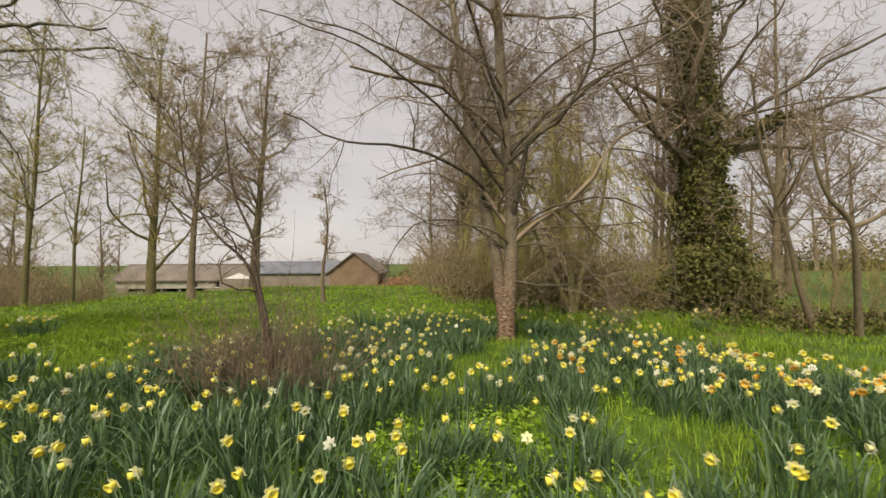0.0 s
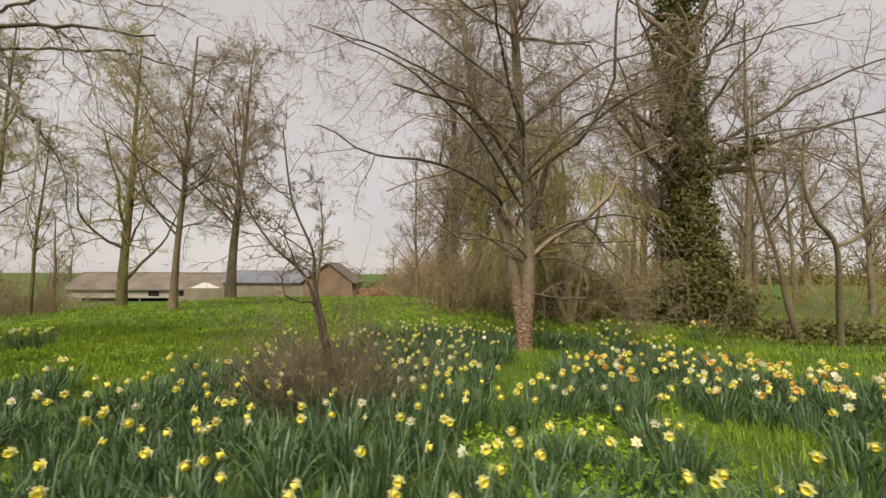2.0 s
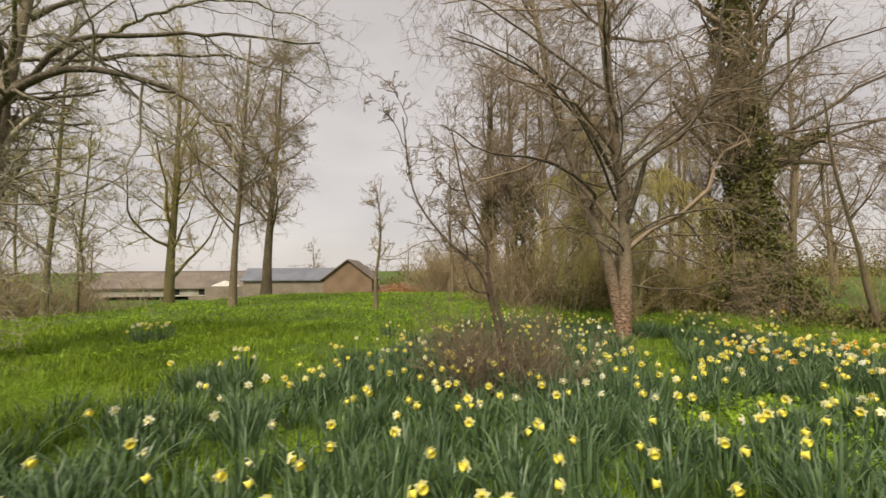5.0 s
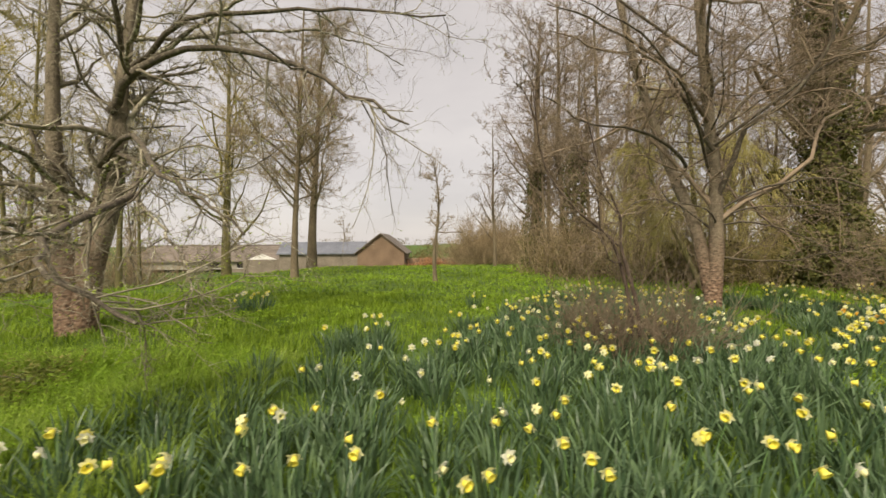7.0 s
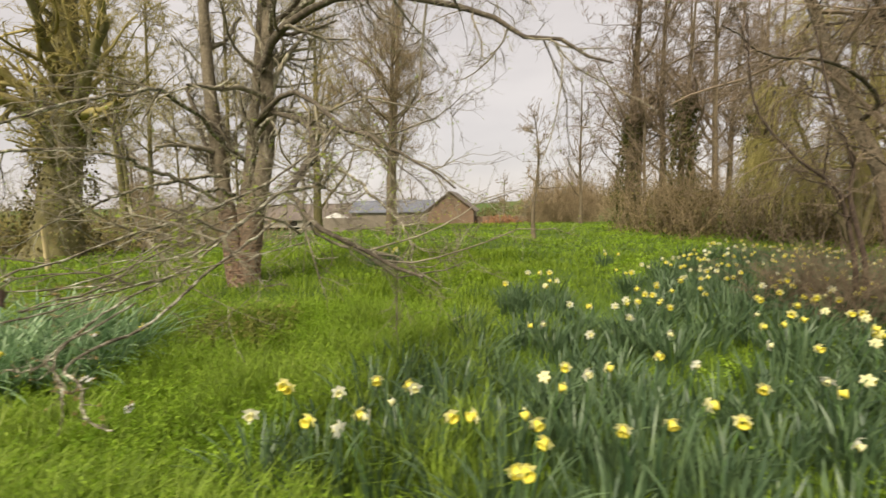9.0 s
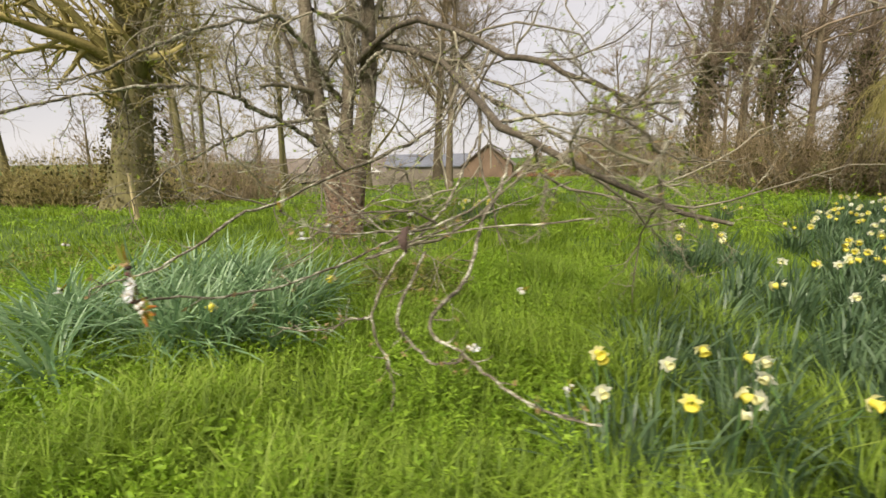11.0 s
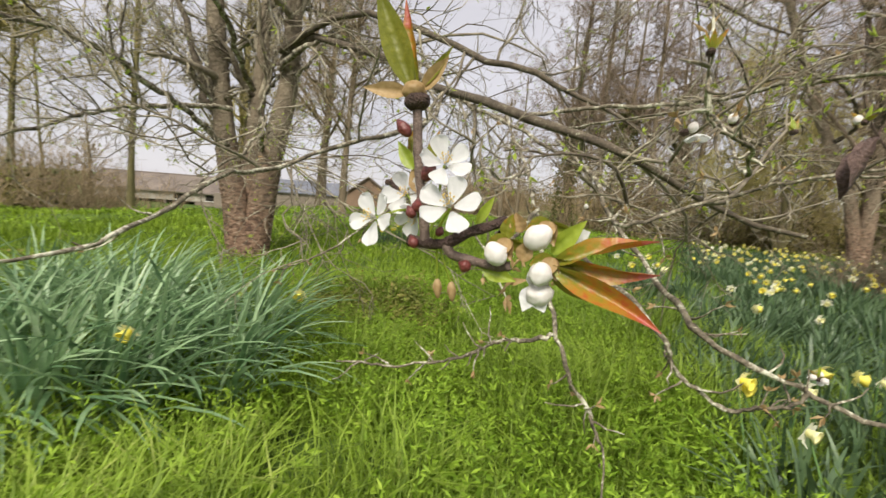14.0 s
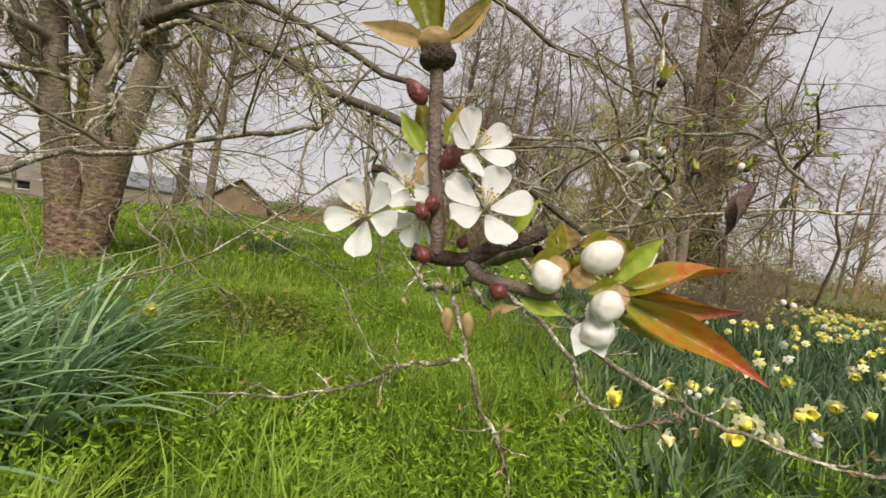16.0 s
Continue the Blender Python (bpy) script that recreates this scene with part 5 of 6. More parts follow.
# flowers at the front of the bed, one by one
FRONT = (((-1.43, 1.96), (-1.41, 2.02), (-1.01, 2.09), (-0.95, 1.92), (-0.75, 1.97), (-0.62, 2.02), (-0.43, 2.10), (-1.33, 2.54), (-2.08, 2.27), (-2.20, 2.28), (-0.72, 2.37), (-0.60, 2.77),
          (-0.50, 2.35), (-0.46, 2.52), (-0.33, 2.25), (-0.22, 2.52), (-0.16, 2.67), (0.11, 2.84), (0.24, 2.78), (0.32, 2.59), (0.49, 2.50), (0.54, 2.01), (0.63, 1.93), (0.65, 2.20), (0.91, 2.09), (0.84, 1.95), (0.99, 1.93)),
         ((-3.71, 2.21), (-3.59, 2.25), (-3.44, 2.26), (-3.86, 2.67), (-4.21, 2.98), (-3.37, 2.79), (-3.04, 2.89), (-2.90, 2.88), (-2.83, 2.98), (-2.92, 2.30), (-2.39, 2.57), (-2.50, 2.86),
          (-2.30, 2.90), (-1.97, 2.44), (-1.79, 2.91), (-2.05, 2.79), (-0.95, 2.44), (-1.00, 2.83), (0.06, 2.62), (0.77, 2.58)),
         ((-5.40, 1.62), (-5.01, 1.46), (-5.30, 1.86), (-5.22, 1.92), (-5.25, 2.06), (-5.07, 1.98), (-4.96, 2.06), (-4.83, 1.63), (-4.63, 1.51), (-4.74, 1.70), (-4.08, 1.50), (-4.01, 1.46), (-3.81, 1.46),
          (-4.20, 1.97), (-4.61, 2.31), (-4.42, 2.25), (-3.82, 1.90), (-3.62, 1.95), (-3.50, 1.65), (-3.50, 1.39), (-3.44, 1.45), (-3.72, 1.63), (-3.40, 1.98), (-2.81, 2.04), (-2.88, 1.77), (-2.69, 1.82),
          (-2.80, 1.57), (-2.64, 1.57), (-2.47, 1.48), (-2.40, 1.45), (-2.12, 2.01), (-1.92, 2.00), (-2.05, 1.62), (-2.27, 1.29), (-2.68, 1.34), (-1.82, 1.54), (-1.59, 1.71), (-1.86, 1.33), (-1.46, 1.64)),
         ((-6.66, 1.34), (-6.57, 1.64), (-6.65, 1.63), (-6.39, 1.74), (-6.39, 1.40), (-6.23, 1.48), (-6.18, 1.50), (-6.09, 1.36), (-6.18, 1.83), (-6.02, 1.85), (-5.92, 1.82), (-5.95, 1.53), (-5.86, 1.59),
          (-5.67, 1.67), (-5.41, 1.39), (-5.45, 1.24), (-5.55, 1.11), (-5.46, 1.11)))
order = np.argsort(ys)
near_ones, far_ones = order[:300], order[300:]
front = [p for row in FRONT for p in row]
for i in near_ones:
    x, y = float(xs[i]), float(ys[i])
    lots = 0.0 if y < 2.9 and x < 1.1 else 1.25 + (1.3 if x > 1.0 and y > 2.8 else 0) + (0.3 if y > 4 else 0)
    if x < -4.3:
        lots *= 0.5
    n = min(7, int(rng.poisson(lots)))
    mine = [p for p in front if math.hypot(p[0] - x, p[1] - y) < 0.26]
    front = [p for p in front if p not in mine]
    plant(x, y, n, own=mine, label="sheaf of blue-green daffodil leaves without flowers" if n + len(mine) == 0 else "daffodils in bloom with a sheaf of blue-green leaves")


def joined_daffodils(name, X, Y, per, label):
    """Clumps too far off to part: leaves, stems and heads in one object with four materials."""
    src = []
    for me in LEAVES:
        v = np.zeros(len(me.vertices) * 3, dtype=np.float32)
        me.vertices.foreach_get("co", v)
        q = np.zeros(len(me.loops), dtype=np.int32)
        me.loops.foreach_get("vertex_index", q)
        src.append((v.reshape(-1, 3), q.reshape(-1, 4)))
    o = 0
    vs, qs, mi = [], [], []

    def put(v, q, m):
        nonlocal o
        vs.append(v)
        qs.append(q + o)
        mi.append(np.full(len(q), m))
        o += len(v)
    for x, y in zip(X, Y):
        z = float(ground_z(x, y))
        v, q = src[int(rng.integers(0, len(src)))]
        t = rng.uniform(0, 6.28)
        rot = np.array([[math.cos(t), -math.sin(t), 0], [math.sin(t), math.cos(t), 0], [0, 0, 1]])
        put(v @ rot.T + (x, y, z), q, 0)
        for _ in range(int(rng.poisson(per))):
            t, nod = math.pi + rng.normal() * 1.0, radians(rng.uniform(-5, 40))
            R = np.array(Euler((-nod, 0, t)).to_matrix())
            h = np.array((x + rng.normal() * 0.12, y + rng.normal() * 0.12, z + rng.uniform(0.30, 0.43)))
            kind = kind_at(x, y)
            put(0.86 * FV @ R.T + h, FQ, {"yellow": 1, "cream": 2, "orange": 2, "white": 3}[kind])
            put(0.86 * TV @ R.T + h, TQ, 2 if kind == "white" else 4)
            sv, sq = tubes(np.array([[(h[0], h[1], z), (h[0], h[1], z + 0.2), h]]), np.full((1, 3), 0.0032), 3)
            put(sv, sq, 5)
    me = mesh_np(name, np.vstack(vs), np.vstack(qs))
    for m in (M_daff_leaf, M_yellow, M_cream, M_white, M_trumpet, M_stem):
        me.materials.append(m)
    me.polygons.foreach_set("material_index", np.concatenate(mi).astype(np.int32))
    return tagged(new(name, me), label, "daffodils", kind="stuff")


for px, py in front:
    plant(px + 0.05, py + 0.08, 0, own=((px, py),))
joined_daffodils("daffodil_drift", xs[far_ones], ys[far_ones], 1.35, "drift of cream and yellow daffodils round the cherry tree")
for cx, cy, n in ((-7.95, 8.0, 6), (-7.5, 8.2, 5), (-7.75, 7.85, 4), (4.0, 9.0, 5), (5.1, 8.6, 5), (3.6, 8.6, 4), (-3.3, 8.2, 3), (-0.6, 9.6, 5)):
    plant(cx + rng.normal() * 0.1, cy + rng.normal() * 0.1, n, label="isolated clump of pale daffodils in the lawn", group="daffodils in the lawn")

# big tuft of long arching leaves beside the walk


def strap_leaf(length, width, bend):
    """One long strap leaf that rises and arches over along +X."""
    rows = []
    for t, w in ((0, 0.7), (0.2, 0.95), (0.4, 1.0), (0.6, 0.9), (0.8, 0.65), (0.92, 0.4), (1.0, 0.05)):
        a = radians(84) - bend * t ** 1.4
        rows.append((t, w, a))
    x = z = 0.0
    V, last = [], 0.0
    for t, w, a in rows:
        x, z = x + math.cos(a) * (t - last) * length, z + math.sin(a) * (t - last) * length
        last = t
        for e in (-1, 0, 1):
            V.append((x + (0 if e else 0.10 * width), e * w * width / 2, z - (0 if e else 0.12 * width)))
    Q = [(r * 3 + c, r * 3 + c + 1, r * 3 + c + 4, r * 3 + c + 3) for r in range(6) for c in range(2)]
    me = mesh_np("leaf", np.array(V), np.array(Q), smooth=True)
    me.materials.append(M_long_leaf)
    return me


STRAPS = [strap_leaf(rng.uniform(0.5, 0.78), rng.uniform(0.015, 0.022), b) for b in np.linspace(0.5, 2.3, 12)]
for k in range(36):
    a, r = rng.uniform(0, 2 * math.pi), math.sqrt(rng.random())
    x, y = -9.34 + 0.92 * r * math.cos(a), 2.4 + 0.95 * r * math.sin(a)
    root = new("long_leaved_tuft")
    root.location = (x, y, float(ground_z(x, y)) - 0.02)
    tagged(root, "tuft of long arching grey-green daffodil leaves, past flowering", "leaf tuft", "leaf tufts beside the old cherry")
    for _ in range(46):
        lf = new("leaf", STRAPS[int(rng.integers(0, 12))])
        lf.parent = root
        d = rng.uniform(0, 2 * math.pi)
        lf.location = (0.13 * rng.random() * math.cos(d), 0.13 * rng.random() * math.sin(d), 0)
        lf.rotation_euler = (rng.normal() * 0.15, rng.normal() * 0.15, rng.normal() * 0.8 - 0.25 if rng.random() < 0.6 else d)
        lf.scale = (1, 1, rng.uniform(0.75, 1.1))
    if k % 9 == 0:
        flower_on(root, "cream", 0.1, -0.1, 0.42, math.pi, 30)

# ---- grass and herbs ----


def scatter(n, x0, x1, y0, y1):
    return rng.uniform(x0, x1, n), rng.uniform(y0, y1, n)


def grass(name, X, Y, h, w, lean, label, mat=M_grass):
    H = rng.uniform(*h, len(X)) * (1 + 0.9 * np.clip(patchy(X, Y, 1.7, 40), -0.6, 0.8))
    V, Q, T = blades(X, Y, ground_z(X, Y) - 0.01, H, rng.uniform(*w, len(X)), rng.uniform(*lean, len(X)), name)
    return tagged(part_mesh(name, mesh_np(name, V, Q, T), mat), label, "grass", kind="stuff")


X, Y = scatter(60000, -8, 5.5, 0.6, 10)
k = patchy(X, Y, 1.1, 9.0) > -0.35
grass("grass", X[k], Y[k], (0.06, 0.17), (0.005, 0.010), (0.2, 0.9), "grass between the daffodils")
X, Y = scatter(52000, -13, -5.0, 0.7, 11)
k = ~inside(BED, X, Y)
grass("grass", X[k], Y[k], (0.06, 0.20), (0.005, 0.011), (0.2, 1.0), "lush spring grass under the old cherry")
X, Y = scatter(56000, -10.5, -5.6, 0.78, 4.2)
k = patchy(X, Y, 1.9, 5.0) > -0.3
X, Y = X[k], Y[k]
grass("grass", X, Y, (0.12, 0.34), (0.004, 0.008), (0.2, 1.1), "long fine grass beside the walk", M_long_grass)
X, Y = scatter(76000, -27, 12, 8, 27)
k = rng.random(len(X)) < np.clip(1.3 - (Y - 8) / 22, 0.25, 1)
grass("grass", X[k], Y[k], (0.06, 0.15), (0.012, 0.025), (0.3, 1.0), "bright tufted grass on the rise")
X, Y = scatter(20000, 4.0, 14, 0.5, 12)
k = ~inside(BED, X, Y)
grass("grass", X[k], Y[k], (0.05, 0.14), (0.008, 0.018), (0.3, 1.0), "grass between the bed and the field edge")
X, Y = scatter(14000, -27, -12, 3.5, 9)
grass("grass", X, Y, (0.06, 0.16), (0.010, 0.022), (0.3, 1.0), "rough grass towards the hedge")
X, Y = scatter(24000, -7.6, 6, -4.5, 0.9)
grass("grass", X, Y, (0.05, 0.12), (0.006, 0.012), (0.2, 0.9), "short trodden grass on the walk")


def herbs(name, X, Y, height, leaves, size, label, mat=M_herb, wide=0.42, rise=0.6):
    """Leafy stalks: leaves in whorls up a short stem."""
    N = len(X)
    H = rng.uniform(*height, N)
    base = np.stack([X, Y, ground_z(X, Y)], 1)
    tilt = np.stack([rng.normal(size=N) * 0.25, rng.normal(size=N) * 0.25, np.ones(N)], 1)
    idx = np.repeat(np.arange(N), leaves)
    u = rng.uniform(0.15, 1.0, len(idx))
    C = base[idx] + tilt[idx] * (H[idx] * u)[:, None]
    a = rng.uniform(0, 2 * math.pi, len(idx))
    D = np.stack([np.cos(a), np.sin(a), rng.uniform(-0.1, rise, len(idx))], 1)
    L = rng.uniform(*size, len(idx)) * (1.15 - 0.5 * u)
    V, T = leaf_cards(C, D, L * wide, L, 0.25)
    return tagged(part_mesh(name, mesh_np(name, V, None, T), mat), label, "herbs", kind="stuff")


X, Y = scatter(16000, -11.5, -5.8, 0.75, 4.4)
k = (patchy(X, Y, 1.3, 21) > -0.3) & ~inside(BED, X, Y) & (np.hypot((X + 8.0) / 0.42, (Y - 3.35) / 0.34) > 1)
herbs("meadow_herbs", X[k], Y[k], (0.08, 0.30), 13, (0.020, 0.050), "fresh green cleavers and herbs in the grass", wide=0.27, rise=1.3)
X, Y = scatter(900, -10.5, -7.6, 0.75, 1.6)
herbs("leafy_herbs", X, Y, (0.08, 0.2), 9, (0.035, 0.09), "broad-leaved fresh green herbs beside the walk")
X, Y = 0.25 + 0.45 * rng.normal(size=420), 2.8 + 0.5 * rng.normal(size=420)
herbs("leafy_herbs", X, Y, (0.05, 0.16), 10, (0.04, 0.08), "leafy green herbs in a gap between daffodils")
X, Y = scatter(2600, -8, 4, 1.0, 8)
k = patchy(X, Y, 1.1, 33) > 0.1
herbs("low_herbs", X[k], Y[k], (0.04, 0.12), 8, (0.03, 0.06), "low green herbs between the daffodils")
X, Y = scatter(7000, -20, 4, 6, 24)
k = (patchy(X, Y, 0.5, 14) > 0.0) & ~inside(BED, X, Y)
herbs("low_herbs", X[k], Y[k], (0.05, 0.16), 7, (0.05, 0.10), "clumps of fresh green herbs on the rise")
a, r = rng.uniform(0, 2 * math.pi, 260), np.sqrt(rng.random(260))
herbs("bronze_herbs", -12.0 + 1.5 * r * np.cos(a), 3.9 + 1.0 * r * np.sin(a), (0.08, 0.24), 5, (0.04, 0.08), "bronze-tinged dock and nettle leaves", M_bronze)
herbs("bronze_herbs", -8.0 + 0.6 * r * np.cos(a), 3.35 + 0.45 * r * np.sin(a), (0.14, 0.36), 15, (0.03, 0.06), "bronze-tinged nettles beside the leaf tuft", M_bronze)

# ---- the blossoming twig and its small neighbours ----
# its own axes: x along the spur, y up the shoot, z towards the walk; lengths in metres


def surf(name, rows, mat, parent, label="", m=None):
    """A sheet from rows of points, all rows of one length."""
    R, C = len(rows), len(rows[0])
    V = np.array(rows).reshape(-1, 3)
    i = (np.arange(R - 1)[:, None] * C + np.arange(C - 1)[None, :]).ravel()
    ob = part_mesh(name, mesh_np(name, V, np.stack([i, i + 1, i + C + 1, i + C], 1), smooth=True), mat, parent, label)
    if m is not None:
        ob.matrix_local = m
    return ob


def petal_rows(L, W, cup, wave):
    rows = []
    for u in np.sin(np.linspace(0, math.pi / 2, 12)):
        w = W * (0.10 + 1.22 * u ** 0.9) * math.sqrt(max(0.02, 1 - u ** 4.5)) * 0.78
        row = []
        for v in np.linspace(-1, 1, 7):
            notch = 0.06 * L * max(0, 1 - abs(v) * 3) if u > 0.95 else 0
            row.append((v * w * 0.5, u * L - notch - abs(v) ** 2 * 0.05 * L * u, cup * L * (u ** 2 * 0.5 + abs(v) ** 2 * 0.25) + wave * L * math.sin(5 * v + 4 * u) * u))
        rows.append(row)
    return rows


def leaf_rows(L, W, fold, curl, twist=0.0):
    rows = []
    for u in np.linspace(0, 1, 12):
        w = W * math.sin(math.pi * min(1, 0.05 + 0.95 * u ** 0.85)) * (1 - 0.25 * u) + 0.0004
        row = []
        t = twist * u
        for v in np.linspace(-1, 1, 7):
            x, z = v * w * 0.5, abs(v) * w * fold + 0.04 * w * math.sin(u * 22 + v)
            row.append((x * math.cos(t) - z * math.sin(t), u * L, x * math.sin(t) + z * math.cos(t) + curl * L * u * u))
        rows.append(row)
    return rows


def ball(name, loc, r, squash, mat, parent, label="", turn=(0, 0, 0), tip=0.0, seam=0.0):
    bm = bmesh.new()
    bmesh.ops.create_uvsphere(bm, u_segments=32, v_segments=16, radius=1)
    for v in bm.verts:
        k = 1 + 0.13 * noise.noise(v.co * 1.7 + Vector(loc) * 300) - seam * abs(math.sin(math.atan2(v.co.y, v.co.x) * 1.5 + v.co.z * 1.6)) ** 0.25 + 1.0 * seam
        z = v.co.z
        v.co = Vector((v.co.x * k * r * (1 - tip * max(0, z)), v.co.y * k * r * (1 - tip * max(0, z)), z * r * squash))
    for f in bm.faces:
        f.smooth = True
    ob = part(name, bm, mat, parent, label)
    ob.location = loc
    ob.rotation_euler = [radians(a) for a in turn]
    return ob


def twig(name, pts, r0, r1, mat, parent, label="", knobs=0.12, n=24):
    p = spline(pts, n)
    r = np.linspace(r0, r1, n) * (1 + knobs * np.array([noise.noise(Vector(q) * 160) for q in p]))
    V, Q = tubes(p[None], r[None], 12)
    c = np.repeat(p, 12, axis=0)
    k = np.array([1 + 0.10 * noise.noise(Vector(v) * 420) for v in V])
    return part_mesh(name, mesh_np(name, c + (V - c) * k[:, None], Q, smooth=True), mat, parent, label)


PETALS = []
for L, W, cup, wave in ((0.0152, 0.0158, 0.20, 0.03), (0.0146, 0.0150, 0.36, 0.05), (0.0156, 0.0164, 0.08, 0.04)):
    PETALS.append((L, W, cup, wave))


def blossom(parent, loc, face, size=1.0, wide=72, count=5, spin=0.0, foot=None):
    """Five white petals round a boss of stamens; face: the way it looks, in degrees round x, y, z."""
    fl = new("flower")
    fl.parent = parent
    fl.location, fl.rotation_euler, fl.scale = loc, [radians(a) for a in face], (size, size, size)
    fl["label"] = "open white cherry flower"
    for k in range(count):
        L, W, cup, wave = PETALS[k % 3]
        m = Matrix.Rotation(spin + k * 2 * math.pi / 5 + 0.12 * math.sin(k * 9.1 + spin), 4, "Z") @ Matrix.Translation((0, 0.0022, 0.0006 * (k % 2))) @ Matrix.Rotation(radians(90 - wide + 4 * math.sin(k * 5)), 4, "X")
        surf("petal", petal_rows(L, W, cup, wave), M_blossom, fl, m=m)
    P, R = [], []
    for k in range(16):
        a, s = k * 2.399, 0.25 + 0.55 * ((k * 7) % 10) / 10
        P.append(spline([(0, 0, 0), (0.0022 * s * math.cos(a), 0.0022 * s * math.sin(a), 0.004), (0.0052 * s * math.cos(a), 0.0052 * s * math.sin(a), 0.0085)], 4))
        R.append(np.full(4, 0.00018))
    V, Q = tubes(np.array(P), np.array(R), 4)
    part_mesh("stamens", mesh_np("stamens", V, Q), M_bud_white, fl)
    heads = [tubes(np.array([[p[-1] - (0, 0, 0.0004), p[-1], p[-1] + (0, 0, 0.0005)]]), np.array([[0.0001, 0.0006, 0.0001]]), 5) for p in P]
    V, Q = joined(heads)
    part_mesh("anthers", mesh_np("anthers", V, Q), M_anther, fl, "yellow anthers")
    if foot is not None:
        twig("flower_stalk", [foot, tuple((np.array(foot) + np.array(loc)) / 2 + np.array((0, 0.002, -0.002))), loc], 0.0009, 0.0008, M_young_green, parent, "thin green flower stalk", 0.05, 10)
    return fl


def rot(ax, ay, az):
    return Euler([radians(a) for a in (ax, ay, az)]).to_matrix().to_4x4()


def leaf(parent, loc, turn, L, W, mat, fold=0.25, curl=0.1, twist=0.0, label="young leaf", name="leaf"):
    return surf(name, leaf_rows(L, W, fold, curl, twist), mat, parent, label, Matrix.Translation(loc) @ rot(*turn))


twig_root = new("blossoming_cherry_twig")
twig_root.matrix_world = SPRAY
tagged(twig_root, "cherry twig with open white blossom, swelling buds and coppery young leaves", "blossom twig")
twig("shoot", [(0.000, -0.004, 0), (0.000, 0.012, 0), (-0.001, 0.035, 0), (-0.001, 0.055, 0), (0.000, 0.074, 0)], 0.0030, 0.0027, M_blossom_twig, twig_root, "smooth brown upright shoot")
twig("spur", [(-0.010, -0.001, -0.001), (0.0, -0.003, 0), (0.012, -0.004, 0.001), (0.024, 0.001, 0), (0.036, 0.004, -0.004), (0.045, 0.007, -0.012)], 0.0036, 0.0028, M_dark_twig, twig_root, "dark wrinkled spur", 0.3)
twig("side_spur", [(0.012, -0.004, 0.001), (0.016, -0.010, 0.002), (0.024, -0.013, 0.003), (0.038, -0.017, 0.003), (0.048, -0.018, 0.002)], 0.0030, 0.0026, M_blossom_twig, twig_root, "pinkish brown side spur", 0.25)
twig("dead_spur", [(-0.010, 0.012, -0.012), (-0.018, 0.022, -0.014), (-0.024, 0.034, -0.016), (-0.029, 0.036, -0.016)], 0.0028, 0.0020, M_dark_twig, twig_root, "short dead spur", 0.3)
ball("bud_scale_ring", (0.000, 0.077, 0), 0.0075, 0.72, M_dark_twig, twig_root, "dark ring of old bud scales", (90, 0, 0))
ball("leaf_bud_base", (-0.001, 0.083, 0.001), 0.0068, 0.8, M_bract, twig_root, "fleshy bud base", (90, 0, 0))
for loc, turn, L, W, mat, fold, curl, name in (
        ((-0.004, 0.082, 0.002), (0, 0, 78), 0.026, 0.010, M_bract, 0.3, 0.2, "bract"), ((0.004, 0.083, 0.0), (0, 0, -52), 0.022, 0.010, M_bract, 0.3, 0.25, "bract"),
        ((-0.003, 0.085, 0.001), (4, 10, 15), 0.058, 0.017, M_olive_leaf, 0.35, 0.08, "leaf"), ((0.001, 0.086, -0.001), (2, -20, 2), 0.048, 0.010, M_copper, 0.45, 0.05, "leaf"),
        ((0.004, 0.085, 0.0), (0, 0, -50), 0.026, 0.006, M_olive_leaf, 0.35, 0.2, "leaf")):
    leaf(twig_root, loc, turn, L, W, mat, fold, curl, name=name)
for x, y, z, r, s, t in ((-0.0085, 0.063, 0.002, 0.0042, 1.7, 35), (0.0062, 0.037, 0.004, 0.0044, 1.7, -35), (-0.002, 0.0185, 0.004, 0.0034, 1.35, -10), (-0.0062, 0.0150, 0.004, 0.0033, 1.35, 25),
                         (-0.0058, -0.002, 0.004, 0.0035, 1.25, 20), (0.0235, -0.0165, 0.005, 0.0040, 1.1, 60), (0.010, 0.003, 0.003, 0.0028, 1.2, -30)):
    ball("bud", (x, y, z), r * 0.9, s, M_bud_red, twig_root, "dark red closed bud", (-90, 0, t), 0.55)
# leaves behind the shoot
for loc, turn, L, W, mat in (((-0.006, 0.040, -0.004), (-12, 0, 28), 0.020, 0.0085, M_young_green), ((-0.004, 0.045, -0.006), (-10, 0, 10), 0.020, 0.008, M_copper),
                             ((0.004, 0.044, -0.006), (-10, 0, -20), 0.018, 0.008, M_copper), ((0.030, 0.006, -0.003), (0, 0, -38), 0.018, 0.006, M_young_green),
                             ((-0.003, 0.026, -0.006), (0, 0, 14), 0.016, 0.010, M_bract)):
    leaf(twig_root, loc, turn, L, W, mat)
blossom(twig_root, (-0.0275, 0.0130, 0.004), (-12, -16, 0), 1.0, 78, 5, 0.52, foot=(-0.001, 0.016, 0))
blossom(twig_root, (0.0145, 0.0395, 0.002), (-20, 28, 0), 1.0, 66, 5, 0.2, foot=(0.004, 0.004, 0))
blossom(twig_root, (0.0180, 0.0150, 0.008), (-28, 10, 0), 1.1, 74, 5, 0.9, foot=(0.006, -0.001, 0.002))
blossom(twig_root, (-0.0120, 0.0260, -0.007), (-8, 6, 0), 0.92, 68, 5, 1.5, foot=(0.0, 0.004, -0.002))
blossom(twig_root, (-0.0065, 0.0140, -0.008), (30, -10, 0), 0.85, 55, 4, 0.1, foot=(0.0, 0.0, -0.002))
